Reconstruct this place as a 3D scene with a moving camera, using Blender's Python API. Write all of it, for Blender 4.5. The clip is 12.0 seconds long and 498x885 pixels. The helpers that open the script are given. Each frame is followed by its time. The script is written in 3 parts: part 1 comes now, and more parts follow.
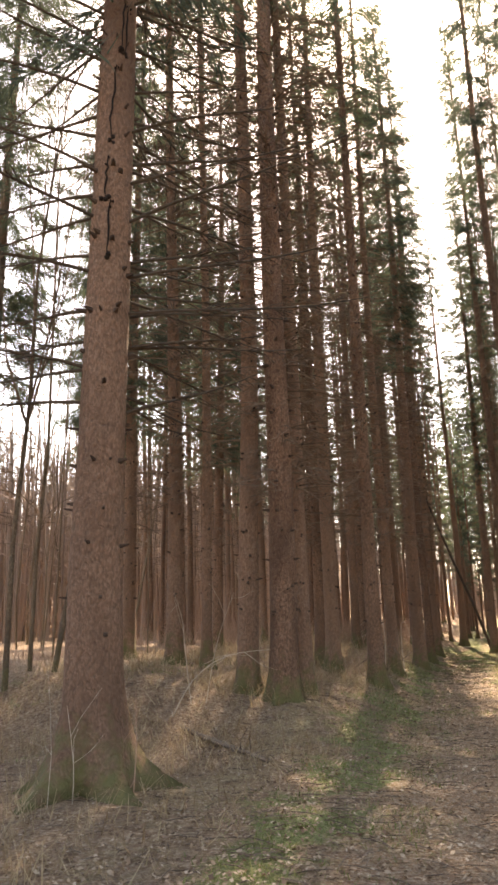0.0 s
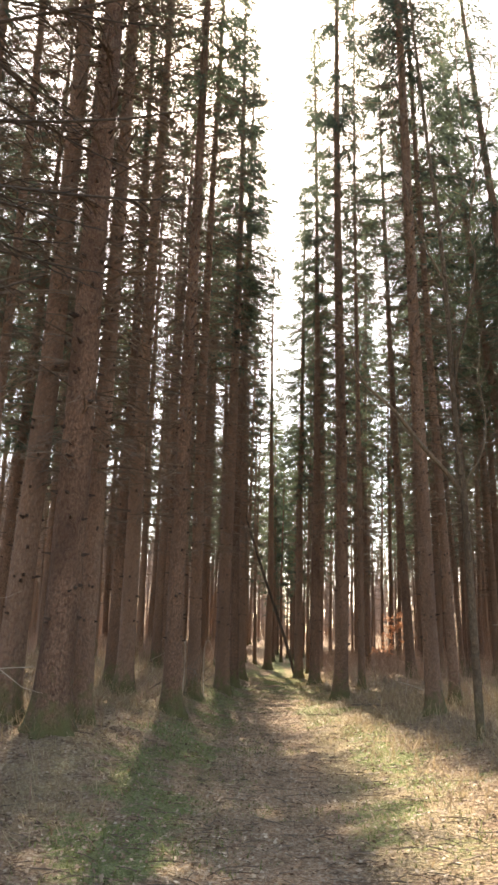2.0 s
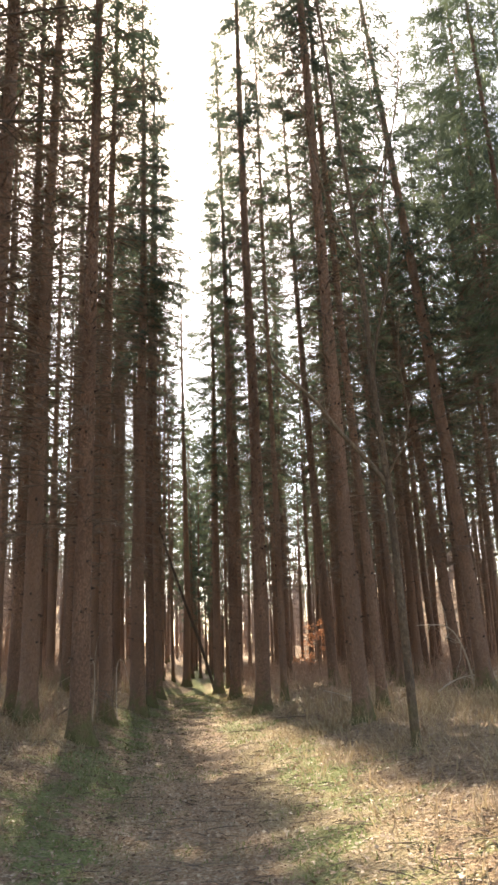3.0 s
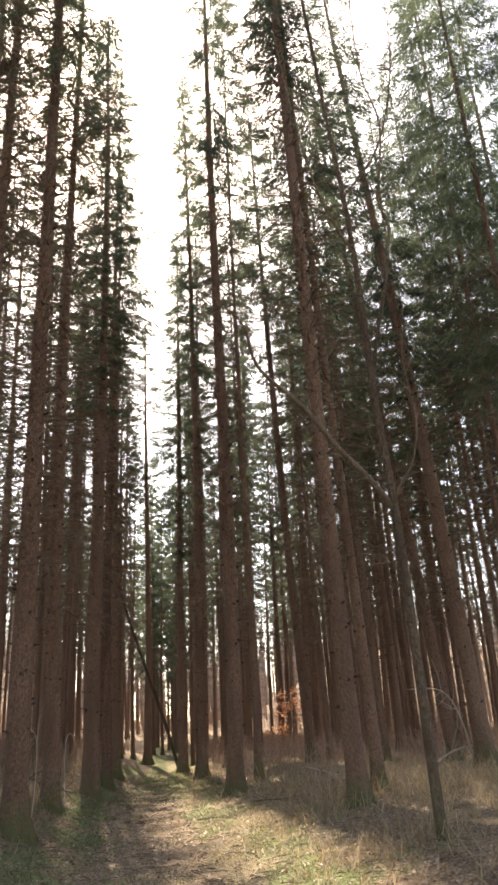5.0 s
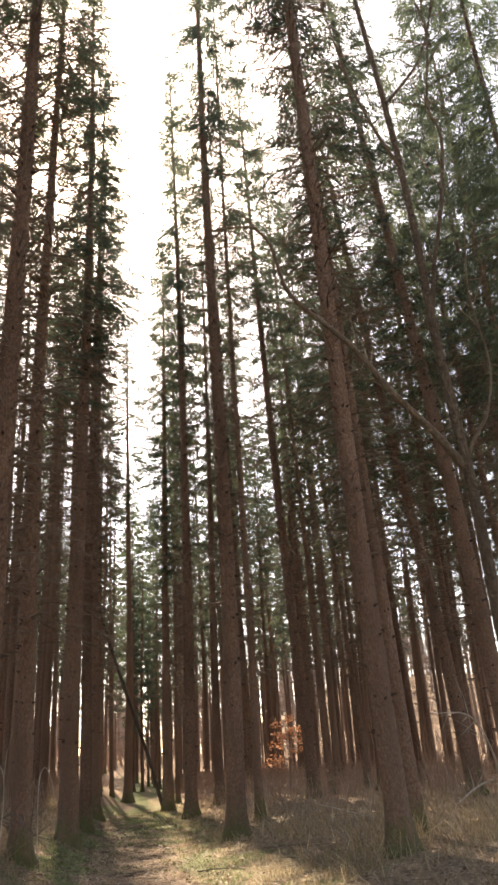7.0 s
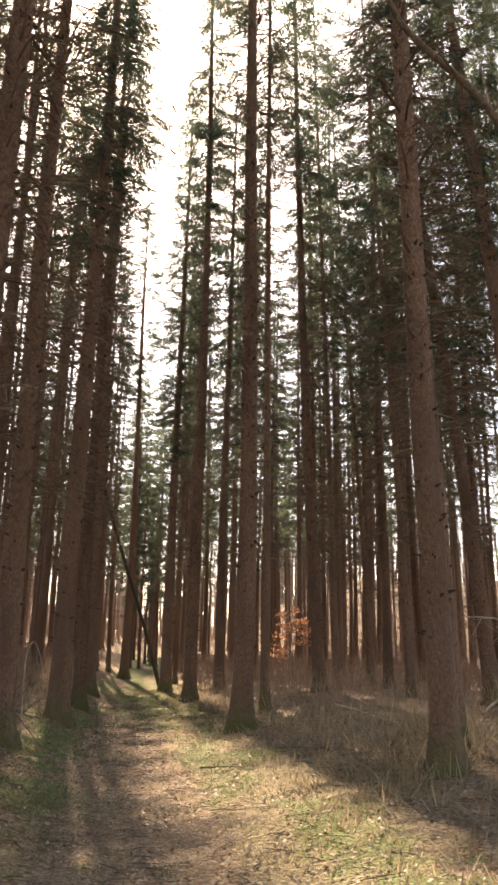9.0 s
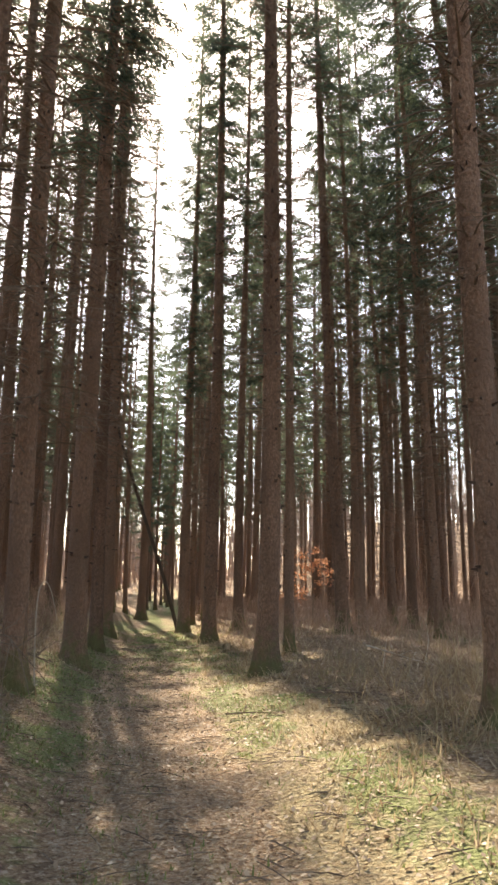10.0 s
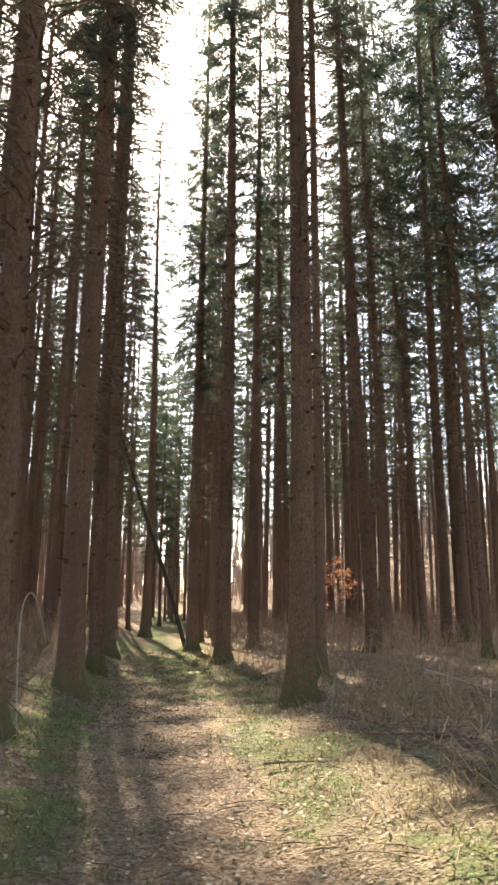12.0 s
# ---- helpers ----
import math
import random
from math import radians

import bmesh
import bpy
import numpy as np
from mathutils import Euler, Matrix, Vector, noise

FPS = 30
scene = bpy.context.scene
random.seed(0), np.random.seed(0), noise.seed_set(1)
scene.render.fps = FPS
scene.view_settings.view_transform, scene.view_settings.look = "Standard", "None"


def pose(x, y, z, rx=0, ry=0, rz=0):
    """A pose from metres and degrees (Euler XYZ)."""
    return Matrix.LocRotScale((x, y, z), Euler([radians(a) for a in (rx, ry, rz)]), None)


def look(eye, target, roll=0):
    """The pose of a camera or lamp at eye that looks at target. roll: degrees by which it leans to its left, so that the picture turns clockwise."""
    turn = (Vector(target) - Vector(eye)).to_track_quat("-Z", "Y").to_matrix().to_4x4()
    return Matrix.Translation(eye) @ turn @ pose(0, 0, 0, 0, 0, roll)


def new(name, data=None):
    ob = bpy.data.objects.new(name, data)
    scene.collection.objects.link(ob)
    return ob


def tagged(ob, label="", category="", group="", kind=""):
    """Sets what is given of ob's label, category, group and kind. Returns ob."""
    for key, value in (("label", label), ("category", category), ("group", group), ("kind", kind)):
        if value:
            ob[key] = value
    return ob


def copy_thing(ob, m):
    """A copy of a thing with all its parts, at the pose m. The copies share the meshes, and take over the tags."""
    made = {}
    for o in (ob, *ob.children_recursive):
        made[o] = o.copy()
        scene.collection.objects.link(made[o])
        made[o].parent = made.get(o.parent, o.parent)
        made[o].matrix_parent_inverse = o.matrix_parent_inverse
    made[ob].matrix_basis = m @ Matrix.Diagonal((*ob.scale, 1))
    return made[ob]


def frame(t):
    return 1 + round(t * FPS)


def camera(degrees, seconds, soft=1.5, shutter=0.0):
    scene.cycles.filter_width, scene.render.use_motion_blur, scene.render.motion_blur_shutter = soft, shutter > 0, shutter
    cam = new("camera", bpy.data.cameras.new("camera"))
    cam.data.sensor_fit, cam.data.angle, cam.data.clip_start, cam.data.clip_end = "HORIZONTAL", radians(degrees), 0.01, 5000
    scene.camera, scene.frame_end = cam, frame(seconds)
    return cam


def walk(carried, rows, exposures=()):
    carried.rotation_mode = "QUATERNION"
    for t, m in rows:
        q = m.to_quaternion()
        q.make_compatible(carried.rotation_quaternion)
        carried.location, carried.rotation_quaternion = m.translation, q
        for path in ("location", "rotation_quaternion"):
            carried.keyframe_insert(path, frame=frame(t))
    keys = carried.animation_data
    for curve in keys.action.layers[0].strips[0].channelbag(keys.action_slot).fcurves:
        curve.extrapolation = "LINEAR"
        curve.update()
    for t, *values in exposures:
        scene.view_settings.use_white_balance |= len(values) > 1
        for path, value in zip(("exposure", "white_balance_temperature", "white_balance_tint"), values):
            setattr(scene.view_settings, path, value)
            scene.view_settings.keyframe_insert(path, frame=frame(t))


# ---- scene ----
cam = camera(35.5, 12.0, soft=2.8)
PATH = [
    (0, (0.039, -0.015, 1.472), (-0.497, 1.849, 1.96), -1.5),
    (0.5, (-0.07, 0.652, 1.483), (-0.743, 2.476, 1.95), 0.7),
    (1, (-0.115, 1.266, 1.481), (-0.621, 3.135, 1.977), 1.0),
    (1.5, (-0.126, 1.878, 1.511), (-0.383, 3.79, 2.03), 1.6),
    (2, (-0.16, 2.41, 1.504), (-0.261, 4.336, 2.03), 1.6),
    (2.5, (-0.109, 2.959, 1.477), (-0.023, 4.878, 2.033), 0.1),
    (3, (-0.13, 3.49, 1.471), (-0.008, 5.406, 2.033), -2.0),
    (3.5, (-0.174, 4.008, 1.474), (-0.051, 5.92, 2.05), -2.7),
    (3.7, (-0.138, 4.202, 1.461), (0.014, 6.111, 2.041), -2.2),
    (5.3, (-0.231, 5.963, 1.436), (-0.011, 7.806, 2.185), -3.1),
    (5.5, (-0.284, 6.192, 1.431), (-0.141, 8.038, 2.188), -3.3),
    (6, (-0.426, 6.751, 1.454), (-0.317, 8.607, 2.193), -3.7),
    (6.5, (-0.417, 7.318, 1.456), (-0.162, 9.146, 2.229), -4.4),
    (7, (-0.463, 7.928, 1.464), (-0.19, 9.746, 2.255), -3.6),
    (7.2, (-0.491, 8.153, 1.48), (-0.206, 9.971, 2.268), -2.9),
    (8.8, (-0.541, 9.909, 1.588), (-0.309, 11.792, 2.219), 0.9),
    (9, (-0.538, 10.122, 1.584), (-0.286, 12.03, 2.127), 1.0),
    (9.5, (-0.575, 10.694, 1.539), (-0.356, 12.639, 1.947), 1.6),
    (10, (-0.591, 11.188, 1.566), (-0.364, 13.133, 1.97), 0.8),
    (10.5, (-0.609, 11.763, 1.587), (-0.382, 13.698, 2.035), 0.0),
    (11, (-0.667, 12.332, 1.586), (-0.439, 14.268, 2.032), 0.4),
    (11.5, (-0.684, 12.892, 1.558), (-0.434, 14.825, 2.002), 0.8),
    (12, (-0.721, 13.435, 1.566), (-0.499, 15.373, 2.007), 0.5),
]
walk(cam, [(t, look(eye, target, roll)) for t, eye, target, roll in PATH], exposures=[(0, 2.55, 9900, 18), (2.5, 2.46, 8500, 11), (6, 2.24, 8700, 14), (9, 2.24, 9500, 17), (10.5, 2.48, 8000, 9), (12, 2.42, 8000, 9)])

# ---- light ----
SUN_EL, SUN_AZ = 44.8, 5.3          # degrees above the horizon, degrees left of +y
world = bpy.data.worlds.new("world")
scene.world = world
world.use_nodes = True
wn = world.node_tree
sky = wn.nodes.new("ShaderNodeTexSky")
sky.sky_type = "NISHITA"
sky.sun_disc = False
sky.sun_elevation, sky.sun_rotation = radians(SUN_EL), radians(-SUN_AZ)
sky.air_density, sky.dust_density, sky.ozone_density = 1.0, 1.0, 0.8
wn.links.new(sky.outputs[0], wn.nodes["Background"].inputs[0])
wn.nodes["Background"].inputs[1].default_value = 0.15

sun_data = bpy.data.lights.new("sun", "SUN")
sun_data.energy, sun_data.angle, sun_data.color = 3.8, radians(0.53), (1.0, 0.972, 0.92)
sun = new("sun", sun_data)
sun_way = Vector((-math.sin(radians(SUN_AZ)) * math.cos(radians(SUN_EL)), math.cos(radians(SUN_AZ)) * math.cos(radians(SUN_EL)), math.sin(radians(SUN_EL))))
sun.matrix_world = look(sun_way * 80, (0, 0, 0))
tagged(sun, "low spring sun shining along the trail", "sun", kind="structure")


# ---- materials ----
def material(name):
    m = bpy.data.materials.new(name)
    m.use_nodes = True
    nt = m.node_tree
    return m, nt, nt.nodes["Principled BSDF"]


def node(nt, kind, **values):
    n = nt.nodes.new(kind)
    for key, value in values.items():
        n.inputs[key].default_value = value
    return n


def ramp(nt, source, *stops):
    r = nt.nodes.new("ShaderNodeValToRGB")
    nt.links.new(source, r.inputs[0])
    while len(r.color_ramp.elements) < len(stops):
        r.color_ramp.elements.new(0.5)
    for e, (p, c) in zip(r.color_ramp.elements, stops):
        e.position, e.color = p, (*c, 1.0)
    return r.outputs[0]


def mix(nt, fac, a, b):
    n = nt.nodes.new("ShaderNodeMix")
    n.data_type = "RGBA"
    for i, v in ((0, fac), (6, a), (7, b)):
        if isinstance(v, (int, float)):
            n.inputs[i].default_value = v
        elif isinstance(v, tuple):
            n.inputs[i].default_value = (*v, 1.0)
        else:
            nt.links.new(v, n.inputs[i])
    return n.outputs[2]


def scaled(nt, coords, sx, sy, sz):
    n = nt.nodes.new("ShaderNodeMapping")
    n.inputs["Scale"].default_value = (sx, sy, sz)
    nt.links.new(coords, n.inputs["Vector"])
    return n.outputs[0]


def noise_of(nt, vector, scale, detail=4.0, rough=0.55):
    n = node(nt, "ShaderNodeTexNoise", Scale=scale, Detail=detail, Roughness=rough)
    nt.links.new(vector, n.inputs["Vector"])
    return n.outputs[0]


def bump(nt, bsdf, height, strength, distance):
    b = node(nt, "ShaderNodeBump", Strength=strength, Distance=distance)
    nt.links.new(height, b.inputs["Height"])
    nt.links.new(b.outputs[0], bsdf.inputs["Normal"])


def bark_material(name, dark, mid, pale, moss=0.0, stretch=0.35, scale=9.0):
    """Scaly bark: plates, lichen grain and a mossy foot."""
    m, nt, b = material(name)
    pos = nt.nodes.new("ShaderNodeNewGeometry").outputs["Position"]
    plates = node(nt, "ShaderNodeTexVoronoi", Scale=scale * 2.2)
    plates.feature = "F1"
    warp = noise_of(nt, pos, 5.0, 3.0)
    add = nt.nodes.new("ShaderNodeVectorMath")
    add.operation = "MULTIPLY_ADD"
    nt.links.new(warp, add.inputs[0])
    add.inputs[1].default_value = (0.25, 0.25, 0.25)
    nt.links.new(scaled(nt, pos, 1.0, 1.0, stretch), add.inputs[2])
    nt.links.new(add.outputs[0], plates.inputs["Vector"])
    fine = noise_of(nt, scaled(nt, pos, 1.0, 1.0, 0.5), 38.0, 5.0, 0.65)
    large = noise_of(nt, scaled(nt, pos, 1.0, 1.0, 0.3), 1.7, 3.0)
    base = ramp(nt, plates.outputs["Distance"], (0.15, mid), (1.0, dark))
    base = mix(nt, ramp(nt, fine, (0.46, (0, 0, 0)), (0.66, (0.75, 0.75, 0.75))), base, pale)
    base = mix(nt, ramp(nt, large, (0.42, (0, 0, 0)), (0.66, (0.7, 0.7, 0.7))), base, dark)
    rnd = nt.nodes.new("ShaderNodeObjectInfo").outputs["Random"]
    base = mix(nt, ramp(nt, rnd, (0.0, (0, 0, 0)), (1.0, (0.45, 0.45, 0.45))), base, pale)
    if moss:
        local = nt.nodes.new("ShaderNodeTexCoord").outputs["Object"]
        sep = nt.nodes.new("ShaderNodeSeparateXYZ")
        nt.links.new(local, sep.inputs[0])
        ms = nt.nodes.new("ShaderNodeMath")
        ms.operation = "MULTIPLY_ADD"
        nt.links.new(noise_of(nt, pos, 6.0, 4.0), ms.inputs[0])
        ms.inputs[1].default_value = 2.0
        sub = nt.nodes.new("ShaderNodeMath")
        sub.operation = "MULTIPLY"
        nt.links.new(sep.outputs[2], sub.inputs[0])
        sub.inputs[1].default_value = -1.0
        nt.links.new(sub.outputs[0], ms.inputs[2])
        fac = ramp(nt, ms.outputs[0], (0.35, (0, 0, 0)), (0.95, (moss, moss, moss)))
        base = mix(nt, fac, base, (0.095, 0.095, 0.038))
    nt.links.new(base, b.inputs["Base Color"])
    b.inputs["Roughness"].default_value = 0.92
    b.inputs["Specular IOR Level"].default_value = 0.2
    h = nt.nodes.new("ShaderNodeMath")
    h.operation = "SUBTRACT"
    nt.links.new(fine, h.inputs[0])
    nt.links.new(plates.outputs["Distance"], h.inputs[1])
    bump(nt, b, h.outputs[0], 0.9, 0.02)
    return m


def twig_material(name, a, b_col, rough=0.9):
    m, nt, b = material(name)
    geo = nt.nodes.new("ShaderNodeNewGeometry")
    n = noise_of(nt, geo.outputs["Position"], 14.0, 3.0)
    base = mix(nt, geo.outputs["Random Per Island"], a, b_col)
    base = mix(nt, ramp(nt, n, (0.35, (0, 0, 0)), (0.7, (0.5, 0.5, 0.5))), base, tuple(0.6 * c for c in a))
    nt.links.new(base, b.inputs["Base Color"])
    b.inputs["Roughness"].default_value = rough
    b.inputs["Specular IOR Level"].default_value = 0.2
    return m


def leaf_material(name, colours, glow_through=0.35, rough=0.6, by_tree=None):
    """Thin leaves, needles and blades: colour by piece, light partly passing through."""
    m, nt, b = material(name)
    geo = nt.nodes.new("ShaderNodeNewGeometry")
    stops = [(i / max(1, len(colours) - 1), c) for i, c in enumerate(colours)]
    base = ramp(nt, geo.outputs["Random Per Island"], *stops)
    n = noise_of(nt, geo.outputs["Position"], 0.9, 3.0)
    base = mix(nt, ramp(nt, n, (0.35, (0, 0, 0)), (0.7, (0.5, 0.5, 0.5))), base, colours[0])
    if by_tree:
        rnd = nt.nodes.new("ShaderNodeObjectInfo").outputs["Random"]
        base = mix(nt, ramp(nt, rnd, (0.6, (0, 0, 0)), (1.0, (0.5, 0.5, 0.5))), base, by_tree)
    nt.links.new(base, b.inputs["Base Color"])
    b.inputs["Roughness"].default_value = rough
    b.inputs["Specular IOR Level"].default_value = 0.25
    tr = nt.nodes.new("ShaderNodeBsdfTranslucent")
    nt.links.new(base, tr.inputs[0])
    mx = nt.nodes.new("ShaderNodeMixShader")
    mx.inputs[0].default_value = glow_through
    nt.links.new(b.outputs[0], mx.inputs[1])
    nt.links.new(tr.outputs[0], mx.inputs[2])
    nt.links.new(mx.outputs[0], nt.nodes["Material Output"].inputs[0])
    return m


BARK = bark_material("spruce_bark", (0.06, 0.034, 0.023), (0.172, 0.098, 0.064), (0.255, 0.165, 0.115), moss=0.9, stretch=0.7)
BARK_GREY = bark_material("grey_bark", (0.05, 0.035, 0.024), (0.125, 0.09, 0.06), (0.21, 0.16, 0.11), moss=0.5, stretch=0.25)
DEADWOOD = twig_material("dead_twigs", (0.10, 0.07, 0.05), (0.20, 0.15, 0.11))
PALEWOOD = twig_material("bleached_wood", (0.34, 0.28, 0.215), (0.46, 0.39, 0.31))
CRACK = twig_material("split_bark", (0.012, 0.008, 0.006), (0.03, 0.02, 0.014))
# DEADWOOD at half tone: backlit silhouette shade put into the colour
SILHOUETTE_WOOD = twig_material("silhouetted_deadwood", (0.045, 0.034, 0.026), (0.09, 0.07, 0.052))
KNOT = twig_material("dark_knots", (0.05, 0.033, 0.025), (0.085, 0.058, 0.042))
NEEDLES = leaf_material("spruce_needles", [(0.045, 0.060, 0.045), (0.068, 0.088, 0.062), (0.092, 0.116, 0.076), (0.12, 0.14, 0.09)], 0.58, by_tree=(0.13, 0.165, 0.09))
DRY_GRASS = leaf_material("dry_grass", [(0.20, 0.135, 0.08), (0.31, 0.23, 0.14), (0.43, 0.35, 0.225)], 0.4, 0.7)
GREEN_GRASS = leaf_material("green_grass", [(0.09, 0.11, 0.035), (0.155, 0.175, 0.06), (0.27, 0.26, 0.11)], 0.4, 0.6)
LITTER = leaf_material("leaf_litter", [(0.10, 0.06, 0.036), (0.16, 0.10, 0.062), (0.21, 0.14, 0.088), (0.27, 0.19, 0.125), (0.34, 0.26, 0.18), (0.43, 0.35, 0.26)], 0.15, 0.6)
BEECH_LEAF = leaf_material("copper_leaves", [(0.42, 0.17, 0.09), (0.56, 0.26, 0.14), (0.66, 0.38, 0.24)], 0.45, 0.6)
BRUSH = twig_material("brush_stems", (0.25, 0.15, 0.105), (0.42, 0.28, 0.20))
# distance haze is put into this colour: paler than the bare bark
HAZY_FARWOOD = twig_material("hazed_bare_wood", (0.20, 0.145, 0.115), (0.36, 0.27, 0.21))


def ground_material():
    m, nt, b = material("forest_floor")
    pos = nt.nodes.new("ShaderNodeNewGeometry").outputs["Position"]

    def mask(name):
        a = nt.nodes.new("ShaderNodeAttribute")
        a.attribute_name = name
        return a.outputs["Fac"]
    chips = node(nt, "ShaderNodeTexVoronoi", Scale=26.0)
    chips.feature = "F1"
    nt.links.new(pos, chips.inputs["Vector"])
    fine = noise_of(nt, pos, 30.0, 6.0, 0.7)
    mid = noise_of(nt, pos, 4.0, 5.0, 0.6)
    wide = noise_of(nt, pos, 0.7, 4.0)
    litter = ramp(nt, chips.outputs["Color"], (0.15, (0.135, 0.085, 0.052)), (0.55, (0.30, 0.20, 0.125)), (0.92, (0.48, 0.39, 0.29)))
    litter = mix(nt, ramp(nt, fine, (0.35, (0.6, 0.6, 0.6)), (0.65, (0, 0, 0))), litter, (0.10, 0.066, 0.048))
    soil = ramp(nt, fine, (0.38, (0.155, 0.09, 0.052)), (0.5, (0.31, 0.195, 0.118)), (0.64, (0.46, 0.38, 0.29)))
    green = ramp(nt, fine, (0.3, (0.075, 0.10, 0.036)), (0.55, (0.155, 0.195, 0.07)), (0.8, (0.31, 0.32, 0.16)))
    straw = ramp(nt, fine, (0.3, (0.17, 0.115, 0.06)), (0.55, (0.33, 0.27, 0.155)), (0.8, (0.50, 0.46, 0.34)))
    base = mix(nt, ramp(nt, mid, (0.35, (0, 0, 0)), (0.7, (0.6, 0.6, 0.6))), litter, soil)

    def over(base, name, colour, noise_src, lo, hi):
        mul = nt.nodes.new("ShaderNodeMath")
        mul.operation = "ADD"
        nt.links.new(mask(name), mul.inputs[0])
        nt.links.new(noise_src, mul.inputs[1])
        return mix(nt, ramp(nt, mul.outputs[0], (lo, (0, 0, 0)), (hi, (0.85, 0.85, 0.85))), base, colour)
    base = over(base, "straw", straw, mid, 0.75, 1.15)
    base = over(base, "green", green, mid, 0.8, 1.2)
    base = over(base, "trail", mix(nt, ramp(nt, chips.outputs["Color"], (0.6, (0, 0, 0)), (0.75, (0.8, 0.8, 0.8))), soil, litter), mid, 0.85, 1.25)
    base = mix(nt, ramp(nt, wide, (0.4, (0, 0, 0)), (0.7, (0.35, 0.35, 0.35))), base, (0.16, 0.11, 0.082))
    damp = noise_of(nt, pos, 2.3, 5.0, 0.65)
    base = mix(nt, ramp(nt, damp, (0.56, (0, 0, 0)), (0.68, (0.5, 0.5, 0.5))), base, (0.085, 0.055, 0.036))
    crumbs = noise_of(nt, pos, 13.0, 6.0, 0.7)
    base = mix(nt, ramp(nt, crumbs, (0.54, (0, 0, 0)), (0.66, (0.55, 0.55, 0.55))), base, (0.06, 0.04, 0.026))
    nt.links.new(base, b.inputs["Base Color"])
    b.inputs["Roughness"].default_value = 0.95
    b.inputs["Specular IOR Level"].default_value = 0.15
    h = nt.nodes.new("ShaderNodeMath")
    h.operation = "ADD"
    nt.links.new(fine, h.inputs[0])
    nt.links.new(chips.outputs["Distance"], h.inputs[1])
    bump(nt, b, h.outputs[0], 1.0, 0.05)
    return m


GROUND = ground_material()
rng = np.random.default_rng(7)


# ---- mesh helpers ----
class Lump:
    """Gathers vertices and faces of one mesh."""

    def __init__(self):
        self.v, self.f = [], []

    def tube(self, points, radii, sides=5, cap=True):
        points = [Vector(p) for p in points]
        start = len(self.v)
        ax = None
        for i, p in enumerate(points):
            d = (points[min(i + 1, len(points) - 1)] - points[max(i - 1, 0)]).normalized()
            ax = d.orthogonal().normalized() if ax is None else (ax - d * ax.dot(d)).normalized()
            bx = d.cross(ax)
            for k in range(sides):
                a = 2 * math.pi * k / sides
                self.v.append(p + (ax * math.cos(a) + bx * math.sin(a)) * radii[i])
        for i in range(len(points) - 1):
            for k in range(sides):
                a, b2 = start + i * sides + k, start + i * sides + (k + 1) % sides
                self.f.append((a, b2, b2 + sides, a + sides))
        if cap:
            self.f.append(tuple(start + (len(points) - 1) * sides + k for k in range(sides)))

    def blade(self, a, b2, width, side):
        """A narrow diamond from a to b2."""
        a, b2 = Vector(a), Vector(b2)
        m = a.lerp(b2, 0.45)
        n = len(self.v)
        self.v += [a, m + side * width, b2, m - side * width]
        self.f.append((n, n + 1, n + 2, n + 3))

    def mesh(self, name, mat, smooth=False):
        me = bpy.data.meshes.new(name)
        me.from_pydata([tuple(p) for p in self.v], [], self.f)
        me.materials.append(mat)
        if smooth:
            me.polygons.foreach_set("use_smooth", [True] * len(me.polygons))
        me.update()
        return me


def quads_mesh(name, corners, mat):
    """A mesh of loose pieces from an array (pieces, corners, 3)."""
    n, k = corners.shape[:2]
    me = bpy.data.meshes.new(name)
    me.from_pydata(corners.reshape(-1, 3).tolist(), [], np.arange(k * n).reshape(n, k).tolist())
    me.materials.append(mat)
    me.update()
    return me


def child(name, me, parent, label=""):
    ob = new(name, me)
    ob.parent = parent
    return tagged(ob, label)


def smooth_step(a, b2, x):
    u = min(1.0, max(0.0, (x - a) / (b2 - a)))
    return u * u * (3 - 2 * u)


# ---- the lie of the land ----
def trail_x(y):
    """The middle of the trail."""
    if y < 20:
        return -0.15 - 0.018 * max(y, -20)
    if y < 40:
        return -0.51 - 0.035 * (y - 20)
    return -1.21 + 0.02 * min(y - 40, 60)


def land(x, y):
    z = 0.02 * max(0.0, min(y, 70) - 14)
    if x > 0:
        z += 0.45 * smooth_step(0.0, 3.6, x)
    else:
        z += (0.45 * smooth_step(1.2, 3.0, -x) + 0.5 * smooth_step(3.0, 6.0, -x)) * smooth_step(10.5, 13.0, y)
    away = math.hypot(x, y - 20)
    hill = (0.3 + 0.7 * smooth_step(12, 32, abs(x))) * (14.0 + 5.0 * noise.noise((x * 0.02, y * 0.02, 2.0)))
    return z + hill * smooth_step(52, 135, away)


def rough_land(x, y):
    w = 1.0 - 0.75 * math.exp(-((x - trail_x(y)) / 0.9) ** 2)
    z = land(x, y) + 0.09 * w * noise.noise((x * 0.45, y * 0.45, 3.1)) + 0.035 * w * noise.noise((x * 1.7, y * 1.7, 8.4))
    return z + 0.012 * noise.noise((x * 6, y * 6, 1.7)) - 0.04 * (1 - w)


def spread(lo, hi, step, far):
    """Grid lines: even between lo and hi, widening out to far."""
    s = list(np.arange(lo, hi + step / 2, step))
    d = step
    while s[-1] < far:
        d *= 1.35
        s.append(s[-1] + d)
    d = step
    while s[0] > -far:
        d *= 1.35
        s.insert(0, s[0] - d)
    return s


